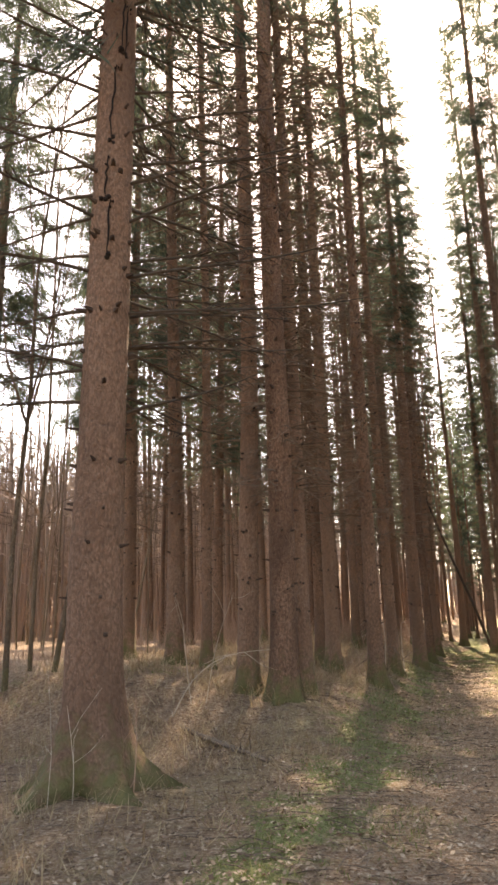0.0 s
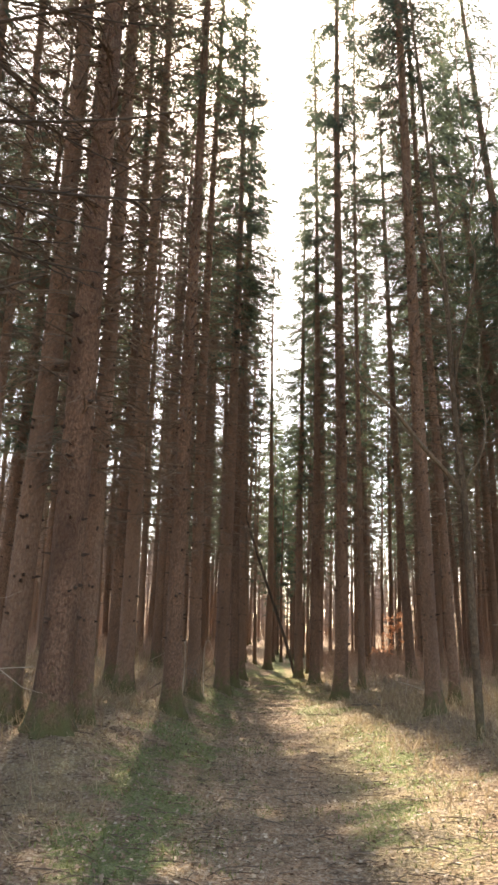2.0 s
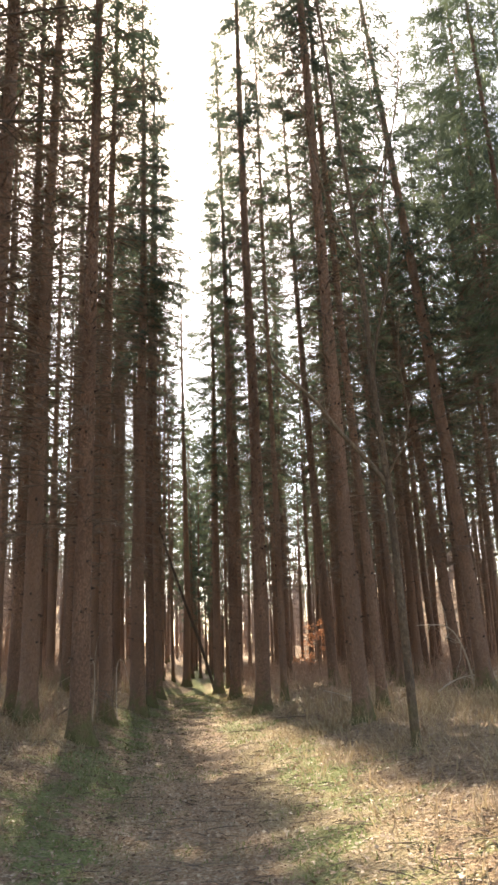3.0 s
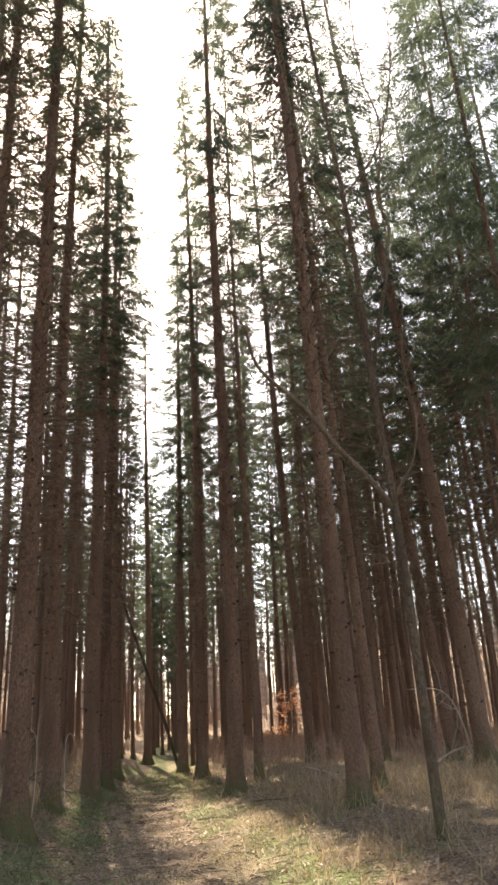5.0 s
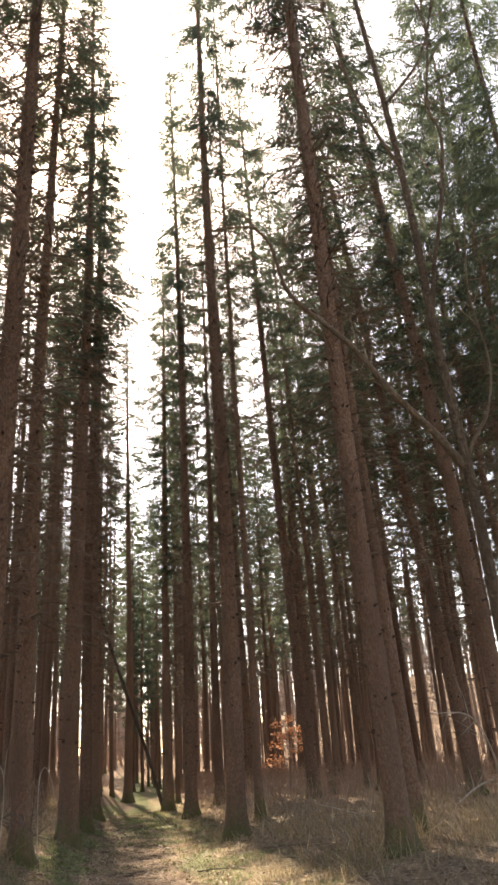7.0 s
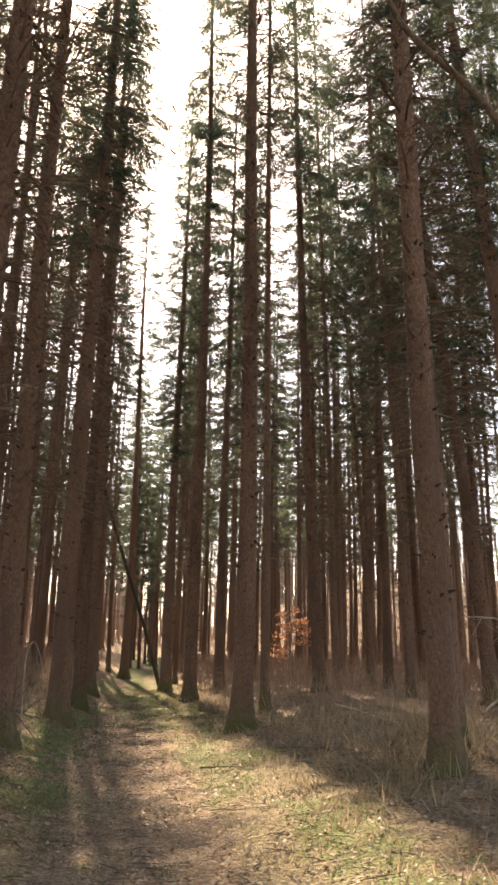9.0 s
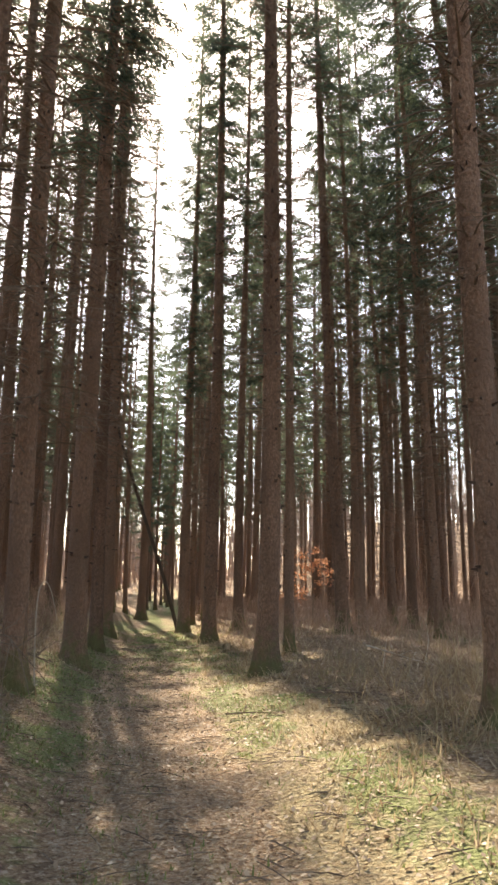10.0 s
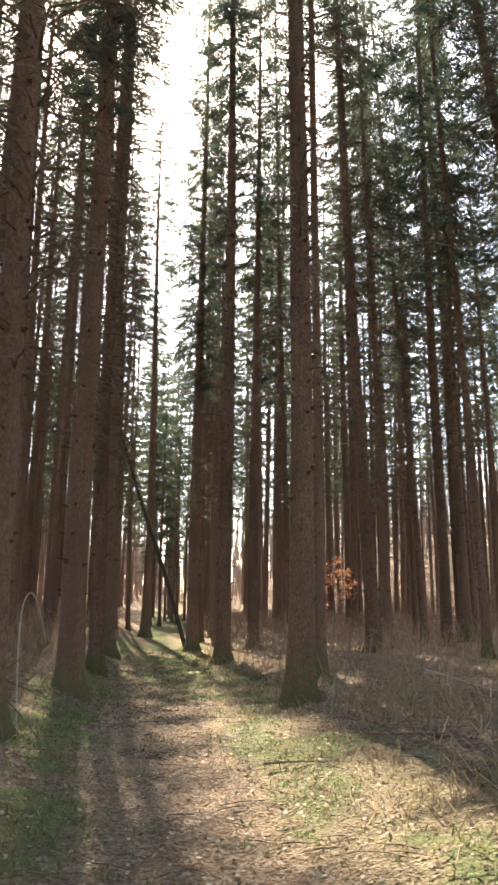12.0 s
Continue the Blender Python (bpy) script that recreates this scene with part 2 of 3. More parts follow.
def build_ground():
    xs, ys = spread(-7.0, 9.0, 0.11, 2500), spread(2.0, 34.0, 0.13, 2500)
    nx, ny = len(xs), len(ys)
    verts = [(x, y, rough_land(x, y)) for y in ys for x in xs]
    faces = [(j * nx + i, j * nx + i + 1, (j + 1) * nx + i + 1, (j + 1) * nx + i) for j in range(ny - 1) for i in range(nx - 1)]
    me = bpy.data.meshes.new("ground")
    me.from_pydata(verts, [], faces)
    me.materials.append(GROUND)
    me.polygons.foreach_set("use_smooth", [True] * len(me.polygons))
    for name, rule in (("trail", trail_mask), ("green", green_mask), ("straw", straw_mask)):
        me.attributes.new(name, "FLOAT", "POINT").data.foreach_set("value", [rule(x, y) for x, y, _ in verts])
    me.update()
    return tagged(new("ground", me), "brown forest floor with a trodden leaf-strewn trail", "ground", kind="structure")


def trail_mask(x, y):
    return 0.75 * math.exp(-((x - trail_x(y)) / 0.85) ** 4) * (1 - 0.75 * smooth_step(24, 34, y))


def green_mask(x, y):
    d = x - trail_x(y)
    v = 0.6 * math.exp(-((d + 1.1) / 0.85) ** 2) * (1 - smooth_step(26, 34, y))
    v += 0.42 * math.exp(-((d - 1.5) / 0.95) ** 2) * smooth_step(7, 10, y)
    v += 0.4 * math.exp(-(d / 1.2) ** 4) * smooth_step(24, 32, y)
    patches = 0.5 + 0.9 * smooth_step(-0.3, 0.3, noise.noise((x * 1.1, y * 0.8, 5.0)))
    return v * patches + 0.25 * smooth_step(0.15, 0.4, noise.noise((x * 0.6, y * 0.6, 6.0)))


def straw_mask(x, y):
    d = x - trail_x(y)
    v = 0.6 * math.exp(-((d - 1.4) / 1.0) ** 2) + 0.35 * math.exp(-((d + 2.4) / 0.8) ** 2)
    return v + 0.35 * noise.noise((x * 0.4, y * 0.4, 11.0))


build_ground()


# ---- spruces ----
def stem_radius(z, h, r0, flare=0.55):
    u = z / h
    return r0 * (max(0.0, 1 - 0.9 * u ** 1.1)) + r0 * flare * math.exp(-z / (0.2 + 0.16 * flare)) + 0.004


def spruce_trunk(h, r0, seed, sides=16, bend=0.12, flare=0.55):
    l = Lump()
    r = np.random.default_rng(seed)
    ph = r.uniform(0, 6.28, 4)
    zs = [-0.25, 0, 0.08, 0.18, 0.32, 0.5, 0.8, 1.2, 1.8, 2.6] + list(np.linspace(3.6, h, 15))
    for z in zs:
        cx = bend * math.sin(z / h * 4 + ph[0]) * min(1.0, z / 6) if z > 0 else 0
        cy = bend * math.sin(z / h * 3 + ph[1]) * min(1.0, z / 6) if z > 0 else 0
        for k in range(sides):
            a = 2 * math.pi * k / sides
            lobes = 1 + 0.3 * flare / 0.55 * math.exp(-max(z, 0) / 0.3) * math.sin(a * 5 + ph[2]) + 0.035 * math.sin(a * 3 + ph[3] + z)
            q = stem_radius(max(z, 0), h, r0, flare) * lobes * (1.0 + 0.02 * r.standard_normal())
            l.v.append(Vector((cx + q * math.cos(a), cy + q * math.sin(a), z)))
    for i in range(len(zs) - 1):
        for k in range(sides):
            a, b2 = i * sides + k, i * sides + (k + 1) % sides
            l.f.append((a, b2, b2 + sides, a + sides))
    return l.mesh("trunk", BARK, True)


def dead_branches(h, r0, seed, lo, hi, reach, per=4, gap=0.42, sides=3):
    """Bare, drooping, twiggy branches below the green crown."""
    l = Lump()
    r = np.random.default_rng(seed + 50)
    z = lo
    while z < hi:
        for _ in range(per):
            if r.random() < 0.25:
                continue
            a, zz = r.uniform(0, 6.28), z + r.uniform(-0.1, 0.1)
            n = reach * r.uniform(0.25, 1.0) * (0.55 + 0.45 * (zz - lo) / (hi - lo))
            d = Vector((math.cos(a), math.sin(a), 0))
            s = Vector((-d.y, d.x, 0))
            up, sag, sway = r.uniform(-0.1, 0.25), r.uniform(0.1, 0.4), r.uniform(-0.25, 0.25)
            base = Vector((0, 0, zz)) + d * stem_radius(zz, h, r0) * 0.7
            pts = [base + d * n * u + s * sway * n * u * u + Vector((0, 0, n * (up * u - sag * u * u))) for u in (0, 0.35, 0.7, 1.0)]
            t = 0.012 + 0.010 * n / reach
            l.tube(pts[::1 if per > 5 else 3], [t, t * 0.75, t * 0.5, t * 0.2][::1 if per > 5 else 3], sides, False)
            for _ in range(int(5 + 8 * n)):
                u = r.uniform(0.25, 0.98)
                p = base + d * n * u + s * sway * n * u * u + Vector((0, 0, n * (up * u - sag * u * u)))
                q = (d * r.uniform(0.2, 0.9) + s * r.choice((-1, 1)) * r.uniform(0.3, 0.9) + Vector((0, 0, r.uniform(-0.7, 0.15)))).normalized()
                l.blade(p, p + q * r.uniform(0.15, 0.55), t * 0.4, Vector(r.normal(0, 1, 3)).normalized())
        z += gap * r.uniform(0.7, 1.3)
    me = l.mesh("dead_wood", DEADWOOD)
    return me


def knot_mesh(h, r0, seed, bend=0.12):
    """Dark stubs in whorls where branches broke off."""
    l = Lump()
    r = np.random.default_rng(seed)
    ph = r.uniform(0, 6.28, 4)
    for z in np.arange(1.5, 12.5, 0.46):
        for k in range(int(r.integers(3, 6))):
            a, zz = r.uniform(0, 6.28), z + r.uniform(-0.06, 0.06)
            q = stem_radius(zz, h, r0)
            d = Vector((math.cos(a), math.sin(a), 0.12))
            o = Vector((bend * math.sin(zz / h * 4 + ph[0]) * min(1.0, zz / 6), bend * math.sin(zz / h * 3 + ph[1]) * min(1.0, zz / 6), zz))
            w = r.uniform(0.6, 1.2)
            l.tube([o + d * q * 0.8, o + d * (q + 0.012), o + d * (q + r.uniform(0.03, 0.12))], [0.045 * w, 0.028 * w, 0.010], 4)
    return l.mesh("knot_whorl", KNOT)


def crown_mesh(h, r0, seed, lo, reach, gap=0.5, per=5, twigs=20, width=0.012, gaps=0.3):
    """Whorls of boughs that sag and lift at the tip, hung with slim needled sprays."""
    r = np.random.default_rng(seed + 90)
    up_z = np.array((0, 0, 1.0))
    tris = []
    z = lo
    while z < h - 0.2:
        u0 = (z - lo) / (h - lo)
        full = reach * (min(1.0, 0.45 + 2.0 * u0) * (1 - u0) ** 0.6 + 0.08)
        for _ in range(per):
            if r.random() < gaps * (1.3 - u0):
                continue
            n = full * r.uniform(0.5, 1.2)
            a = r.uniform(0, 2 * math.pi)
            d = np.array((math.cos(a), math.sin(a), 0.0))
            s = np.array((-d[1], d[0], 0.0))
            lift, sag = r.uniform(-0.15, 0.2) + 0.6 * u0 ** 3, r.uniform(0.25, 0.6) * (1 - 0.75 * u0)
            base = up_z * (z + r.uniform(-0.2, 0.2))

            def at(v):
                return base + d * n * v + up_z * n * (lift * v - sag * v * v + 0.3 * sag * v ** 4)
            sd = 0.6 * s + up_z * 0.8
            p0, pm, p1 = at(0.03), at(0.5), at(0.95)
            tris += [(p0 - sd * 0.018, p0 + sd * 0.018, pm + sd * 0.010), (pm + sd * 0.010, pm - sd * 0.010, p0 - sd * 0.018), (pm - sd * 0.010, pm + sd * 0.010, p1)]
            m = max(7, int(twigs * n / reach * r.uniform(0.7, 1.2)))
            v = r.uniform(0.15, 1.0, m)[:, None] ** 0.8
            p = base + d * n * v + up_z * n * (lift * v - sag * v * v + 0.3 * sag * v ** 4)
            q = d * r.uniform(0.1, 0.9, (m, 1)) + s * (r.choice((-1, 1), (m, 1)) * r.uniform(0.1, 0.8, (m, 1))) + up_z * r.uniform(-1.1, 0.1, (m, 1))
            q /= np.linalg.norm(q, axis=1, keepdims=True)
            e = p + q * (r.uniform(0.22, 0.7, (m, 1)) * (1.2 - 0.5 * v) * (0.6 + 0.3 * n))
            wv = np.cross(q, r.standard_normal((m, 3)))
            wv *= width * r.uniform(0.6, 1.6, (m, 1)) / (np.linalg.norm(wv, axis=1, keepdims=True) + 1e-6)
            mid = p + (e - p) * 0.12
            tris += list(np.stack((mid + wv, mid - wv, e), axis=1))
        z += gap * r.uniform(0.75, 1.25)
    return quads_mesh("crown", np.array(tris), NEEDLES)


def make_spruce(seed, h, r0, lo, reach, dead_lo, dead_reach, near=True, flare=0.55, bend=0.12, per=6, cheap=False, fine=False, thin=False, slim_top=False, feathery=False):
    tree = new("spruce_tree")
    child("trunk", spruce_trunk(h, r0, seed, 16 if near else 9, bend, flare), tree)
    twigs = child("dead_wood", dead_branches(h, r0, seed, dead_lo, lo + 3.5, dead_reach, per + 2 if thin else per if near else 5, 0.30 if near else 0.95 if cheap else 0.5), tree, "thin bare grey-brown dead twigs")
    tagged(twigs, kind="stuff")
    if near:
        tagged(child("knot_whorl", knot_mesh(h, r0, seed, bend), tree, "dark whorls of broken branch stubs"), kind="stuff")
    if near:
        crown = crown_mesh(h, r0, seed, lo, reach, 0.32 if fine else 0.38, 8 if fine else 6, int(75 * reach) if fine else 80 if thin else 110, 0.009 if fine else 0.013 if feathery else 0.0105, 0.2 if fine or feathery else 0.42)
    elif slim_top:
        crown = crown_mesh(h, r0, seed, lo, reach, 0.6, 5, 60, 0.018, 0.35)
    elif cheap:
        crown = crown_mesh(h, r0, seed, lo, reach, 0.6, 5, 40, 0.034, 0.15)
    else:
        crown = crown_mesh(h, r0, seed, lo, reach, 0.48, 5, 72, 0.019, 0.36)
    child("crown", crown, tree, "dark green drooping needled boughs")
    return tree


def stand(x, y, lean_x=0.0, lean_y=0.0, turn=0.0, wide=1.0, tall=1.0):
    """The pose of a tree rooted at x, y."""
    axis = Vector((lean_x, lean_y, 1.0)).normalized()
    tilt = Vector((0, 0, 1)).rotation_difference(axis).to_matrix().to_4x4()
    return Matrix.Translation((x, y, land(x, y) - 0.02)) @ tilt @ Matrix.Rotation(turn, 4, "Z") @ Matrix.Diagonal((wide, wide, tall, 1))


SPRUCE = "tall spruce with scaly red-brown bark and bare lower twigs"
near_kinds = [make_spruce(11 + i, h, 0.22, lo, reach, dead, dr) for i, (h, lo, reach, dead, dr) in enumerate((
    (28.5, 14.5, 1.6, 3.6, 1.6), (29.5, 15.5, 1.5, 4.2, 1.5), (27.5, 13.5, 1.7, 3.2, 1.7), (30.0, 16.0, 1.6, 4.6, 1.6), (28.0, 14.0, 1.7, 3.6, 1.8)))]
# thinner crowns, where the stand lets the sun in
thin_kinds = [make_spruce(61 + i, h, 0.22, lo, reach, dead, dr, thin=True) for i, (h, lo, reach, dead, dr) in enumerate((
    (27.0, 15.5, 1.4, 3.6, 2.1), (28.0, 14.5, 1.45, 4.2, 2.0), (26.0, 15.0, 1.4, 3.2, 2.2)))]
# beside the open trail: a dense dark cone, a narrow tall crown, a narrow low one
cone_kind = [make_spruce(81, 25.0, 0.22, 10.0, 1.75, 4.0, 1.8, fine=True)]
slim_kind = [make_spruce(83, 30.5, 0.22, 15.0, 1.15, 4.0, 1.5, fine=True)]
short_kind = [make_spruce(85, 25.5, 0.22, 8.5, 1.35, 4.0, 1.5, fine=True)]
# two with boughs that reach far down
low_kinds = [make_spruce(51 + i, h, 0.22, lo, 2.5, 3.0, 2.4, fine=True) for i, (h, lo) in enumerate(((24.0, 6.2), (25.5, 7.0)))]
open_kinds = [make_spruce(91 + i, h, 0.22, lo, reach, 4.0, 2.0, thin=True, feathery=True) for i, (h, lo, reach) in enumerate(((27.0, 9.0, 2.1), (28.5, 10.5, 2.0), (26.0, 8.0, 2.2)))]
far_kinds = [make_spruce(31 + i, h, 0.22, lo, reach, 4.0, 1.8, False) for i, (h, lo, reach) in enumerate((
    (26.5, 13.0, 1.5), (27.5, 14.5, 1.4), (25.5, 11.5, 1.6), (28.0, 14.0, 1.5)))]
# crowded stems with a small crown at the very top
pole_kinds = [make_spruce(101 + i, h, 0.22, lo, 1.15, 4.0, 1.4, False, slim_top=True) for i, (h, lo) in enumerate(((26.0, 18.0), (27.0, 19.5), (25.0, 17.0)))]
last_kinds = [make_spruce(41 + i, h, 0.22, lo, 2.0, 3.0, 1.5, False, cheap=True) for i, (h, lo) in enumerate(((25.5, 10.5), (27.0, 12.0), (24.5, 9.0)))]
used = set()


def plant(kinds, index, m, label=SPRUCE, group="spruces of the plantation", girth=1.0):
    src = kinds[index % len(kinds)]
    if src in used:
        ob = copy_thing(src, m)
    else:
        ob = src
        ob.matrix_basis = m
        used.add(src)
    for part in ob.children:
        if part.name.startswith(("trunk", "knot")):
            part.scale = (girth, girth, 1)
    return tagged(ob, label, "spruce tree", group)


# spruces told apart along the trail: x, y, stem width, lean in x, lean in y
rooted = [
    (-3.16, 12.83, 0.64, 0.012, 0), (-3.9, 13.2, 0.50, 0.01, 0), (-3.1, 14.1, 0.42, -0.01, 0), (-6.15, 15.5, 0.46, 0, 0), (-5.4, 15.4, 0.30, 0, 0),
    (-3.55, 19.5, 0.50, 0, 0), (-4.1, 20.6, 0.42, 0, 0), (-2.33, 18.0, 0.47, 0, 0), (-2.34, 21.7, 0.42, 0, 0), (-1.96, 25.75, 0.54, 0, 0),
    (-1.92, 30.4, 0.42, 0, 0), (-1.98, 35.0, 0.50, 0, 0), (-2.7, 50.0, 0.44, 0, 0), (-1.2, 50.0, 0.58, 0, 0), (0.45, 39.0, 0.52, 0, 0),
    (0.97, 33.6, 0.51, -0.004, 0), (1.38, 25.0, 0.53, 0.004, 0), (2.17, 27.35, 0.27, 0, 0), (2.76, 18.6, 0.43, -0.02, 0), (3.5, 20.1, 0.30, -0.03, 0),
    (4.35, 31.7, 0.48, -0.03, 0), (7.9, 28.7, 0.52, -0.085, 0), (7.4, 25.0, 0.58, -0.07, 0), (10.2, 41.0, 0.58, -0.02, 0), (8.97, 37.6, 0.52, -0.02, 0),
    (10.9, 41.6, 0.48, -0.02, 0), (7.0, 44.8, 0.44, 0, 0), (8.9, 56.9, 0.50, 0, 0), (13.1, 56.8, 0.50, 0, 0), (13.8, 57.0, 0.58, 0, 0), (2.2, 60.0, 0.58, 0, 0),
]
for i, (x, y, w, lx, ly) in enumerate(rooted):
    k = 0.73 * w / 0.44
    own = {25.75: cone_kind, 33.6: slim_kind, 39.0: short_kind, 28.7: open_kinds, 25.0: open_kinds if x > 5 else None, 20.1: open_kinds}.get(y)
    kinds = own or (far_kinds if y > 40 else thin_kinds if x < -1.5 and y < 36 else near_kinds)
    plant(kinds, i, stand(x, y, lx, ly, i * 2.4, 1.0, 1.0 if own and own != open_kinds else 0.94 + 0.02 * (i % 6)), girth=k)

# the stout old spruce at the start of the trail
old = make_spruce(77, 26.0, 0.295, 8.8, 2.8, 9.0, 1.6, True, 1.25, 0.04)
old.matrix_basis = stand(-3.91, 7.6, 0.009, 0.02, 0.6)
tagged(old, "stout old spruce with flared mossy roots and a cracked stem", "spruce tree", "spruces of the plantation")

# the rest of the plantation, in loose rows
places = [(x, y) for x, y, *_ in rooted] + [(-3.98, 7.6), (4.6, 37.0), (3.9, 34.5), (4.6, 35.5)]


def clear_of(x, y, gap):
    return all((x - a) ** 2 + (y - b2) ** 2 > gap * gap for a, b2 in places)


def fill(x0, x1, y0, y1, step_x, step_y, keep, gap, kinds=None):
    n = 0
    for y in np.arange(y0, y1, step_y):
        for x in np.arange(x0, x1, step_x):
            px, py = x + rng.uniform(-0.6, 0.6), y + rng.uniform(-0.7, 0.7)
            lane = trail_x(py) if py < 45 else 0.1
            if rng.random() > keep or abs(px - lane) < (1.75 if py < 45 else 1.2 if py < 62 else 0.7 if py < 74 else 0.0) or not clear_of(px, py, gap):
                continue
            places.append((px, py))
            near = 0 < py < 35 and abs(px) < 6
            wide = rng.uniform(0.42, 0.78)
            plant(kinds or near_kinds if near or kinds else far_kinds if 0 < py < 58 and px < 16 else last_kinds, int(rng.integers(0, 20)), stand(px, py, rng.normal(0, 0.012), rng.normal(0, 0.012), rng.uniform(0, 6.28), 1.0, rng.uniform(0.86, 1.08)), girth=wide)
            n += 1
    return n


for i, (x, y) in enumerate(((-8.6, 8.6), (-11.5, 11.6), (-8.6, 18.5), (-11.0, 15.6), (-7.6, 22.6), (-12.5, 24.0), (7.0, 9.5), (5.6, 5.5))):
    places.append((x, y))
    plant(low_kinds, i, stand(x, y, 0.02 if x < 0 else -0.02, 0, i * 1.7, 0.85 + 0.05 * (i % 4), 0.95 + 0.03 * (i % 3)), "spruce with low drooping green boughs and red-brown bark")
for i, (x, y, w) in enumerate(((8.6, 14.2, 0.5), (11.0, 20.5, 0.6), (7.9, 20.5, 0.5), (8.7, 24.2, 0.5), (9.9, 28.4, 0.5), (8.9, 17.0, 0.5), (10.6, 24.5, 0.6), (9.6, 27.0, 0.5), (11.8, 29.5, 0.6), (6.2, 29.6, 0.46), (5.4, 34.0, 0.5), (9.4, 32.2, 0.55), (7.2, 36.4, 0.5), (12.4, 33.5, 0.6), (3.6, 39.0, 0.5), (10.9, 35.6, 0.5))):
    places.append((x, y))
    plant(open_kinds, i, stand(x, y, -0.045 + 0.012 * (i % 4), 0.0, i * 2.1, 1.0, 0.95 + 0.03 * (i % 4)), "spruce with feathery blue-green boughs and a slim stem", girth=w)

fill(-7.5, -2.0, 26.5, 58.0, 1.65, 2.2, 0.8, 1.05, pole_kinds)
fill(-13.0, -7.5, 28.0, 62.0, 2.2, 2.6, 0.74, 1.4)
fill(-19.0, -13.0, 36.0, 62.0, 2.8, 3.4, 0.75, 1.6)
fill(-12.0, 0.6, 62.0, 110.0, 2.6, 4.4, 0.8, 1.6)
fill(1.6, 9.0, 34.5, 62.0, 2.5, 2.6, 0.55, 1.5)
fill(1.4, 16.0, 38.0, 66.0, 2.4, 2.8, 0.45, 1.1, pole_kinds)
fill(9.0, 25.0, 29.0, 62.0, 2.7, 3.0, 0.84, 1.6)
fill(0.8, 24.0, 62.0, 110.0, 2.8, 4.4, 0.8, 1.7)
# far end of the trail: low green crowns close the lane
lane_kinds = [make_spruce(121 + i, h, 0.22, lo, 1.7, 2.5, 1.2, False) for i, (h, lo) in enumerate(((21.0, 4.5), (23.0, 6.0)))]
for i, (x, y) in enumerate(((-0.5, 66.0), (0.7, 69.0), (-1.6, 73.0), (1.5, 77.0), (0.0, 81.0), (-1.0, 88.0), (0.9, 93.0), (-2.4, 61.0), (1.7, 62.5))):
    places.append((x, y))
    plant(lane_kinds, i, stand(x, y, 0, 0, i * 1.9, 1.0, 0.9 + 0.04 * (i % 4)), "distant green spruce at the end of the trail", girth=0.55)
# unseen spruces added behind the start of the walk, only for their shade
fill(-9.0, 9.5, -16.0, -3.0, 4.4, 4.4, 0.7, 2.5)


# a few leftover kinds, also unseen, close the wood behind the walker
spare = [src for kinds in (near_kinds, thin_kinds, low_kinds, open_kinds, far_kinds, pole_kinds, last_kinds) for src in kinds if src not in used]
for i, src in enumerate(spare):
    plant([src], 0, stand(-10.0 + 3.1 * i, -19.0 - 0.7 * (i % 3)), girth=0.6)


# ---- bare broadleaf trees ----
def bare_tree(seed, h, r0, mat, fork=0.35, spread_by=0.6):
    """A leafless tree: tapering stem and branches in three orders."""
    r = np.random.default_rng(seed)
    stem, limbs = Lump(), Lump()

    def grow(out, p, d, length, rad, order):
        pts, rs = [p], [rad]
        n = 5 if order == 0 else 4
        for i in range(n):
            d = (d + Vector(r.normal(0, 0.12 + 0.06 * order, 3)) + Vector((0, 0, 0.08 * order))).normalized()
            p = p + d * length / n
            pts.append(p)
            rs.append(rad * (1 - 0.75 * (i + 1) / n))
        out.tube(pts, rs, (8, 5, 3, 3)[order], False)
        if order == 3:
            return
        for _ in range((9, 5, 4)[order]):
            u = r.uniform(fork if order == 0 else 0.25, 1.0)
            i = min(n - 1, int(u * n))
            q = pts[i].lerp(pts[i + 1], u * n - i)
            side = Vector(r.normal(0, 1, 3)).normalized()
            nd = (d * (1 - spread_by) + side * spread_by + Vector((0, 0, 0.25))).normalized()
            grow(limbs, q, nd, length * r.uniform(0.25, 0.5), rs[i] * 0.5, order + 1)
    grow(stem, Vector((0, 0, -0.2)), Vector((0, 0, 1)), h, r0, 0)
    tree = new("bare_tree")
    child("trunk", stem.mesh("trunk", mat, True), tree)
    tagged(child("branchwork", limbs.mesh("branchwork", mat), tree), kind="stuff")
    return tree


bare_kinds = [bare_tree(200 + i, 13 + 1.5 * i, 0.11 + 0.015 * i, BARK_GREY) for i in range(4)]


def plant_bare(i, m):
    src = bare_kinds[i % 4]
    if src in used:
        ob = copy_thing(src, m)
    else:
        ob = src
        ob.matrix_basis = m
        used.add(src)
    return tagged(ob, "leafless grey-brown broadleaf tree beyond the spruces", "bare tree", "leafless trees of the wood's edge")


for i, (x, y) in enumerate(((-8.1, 13.2), (-7.5, 13.0), (-7.95, 12.2), (-9.35, 19.6), (-9.1, 20.9), (-8.7, 21.2), (-12.5, 21.0), (-11.0, 19.0))):
    plant_bare(i, stand(x, y, 0.02, 0, i * 1.3, 0.42, 0.9))
for i in range(30):
    y = rng.uniform(26, 80)
    x = rng.uniform(-0.78, -0.46) * y if i < 23 else rng.uniform(21, 46)
    plant_bare(int(rng.integers(0, 4)), stand(x, y, rng.normal(0, 0.03), 0, rng.uniform(0, 6.28), rng.uniform(0.8, 1.4), rng.uniform(0.8, 1.15)))


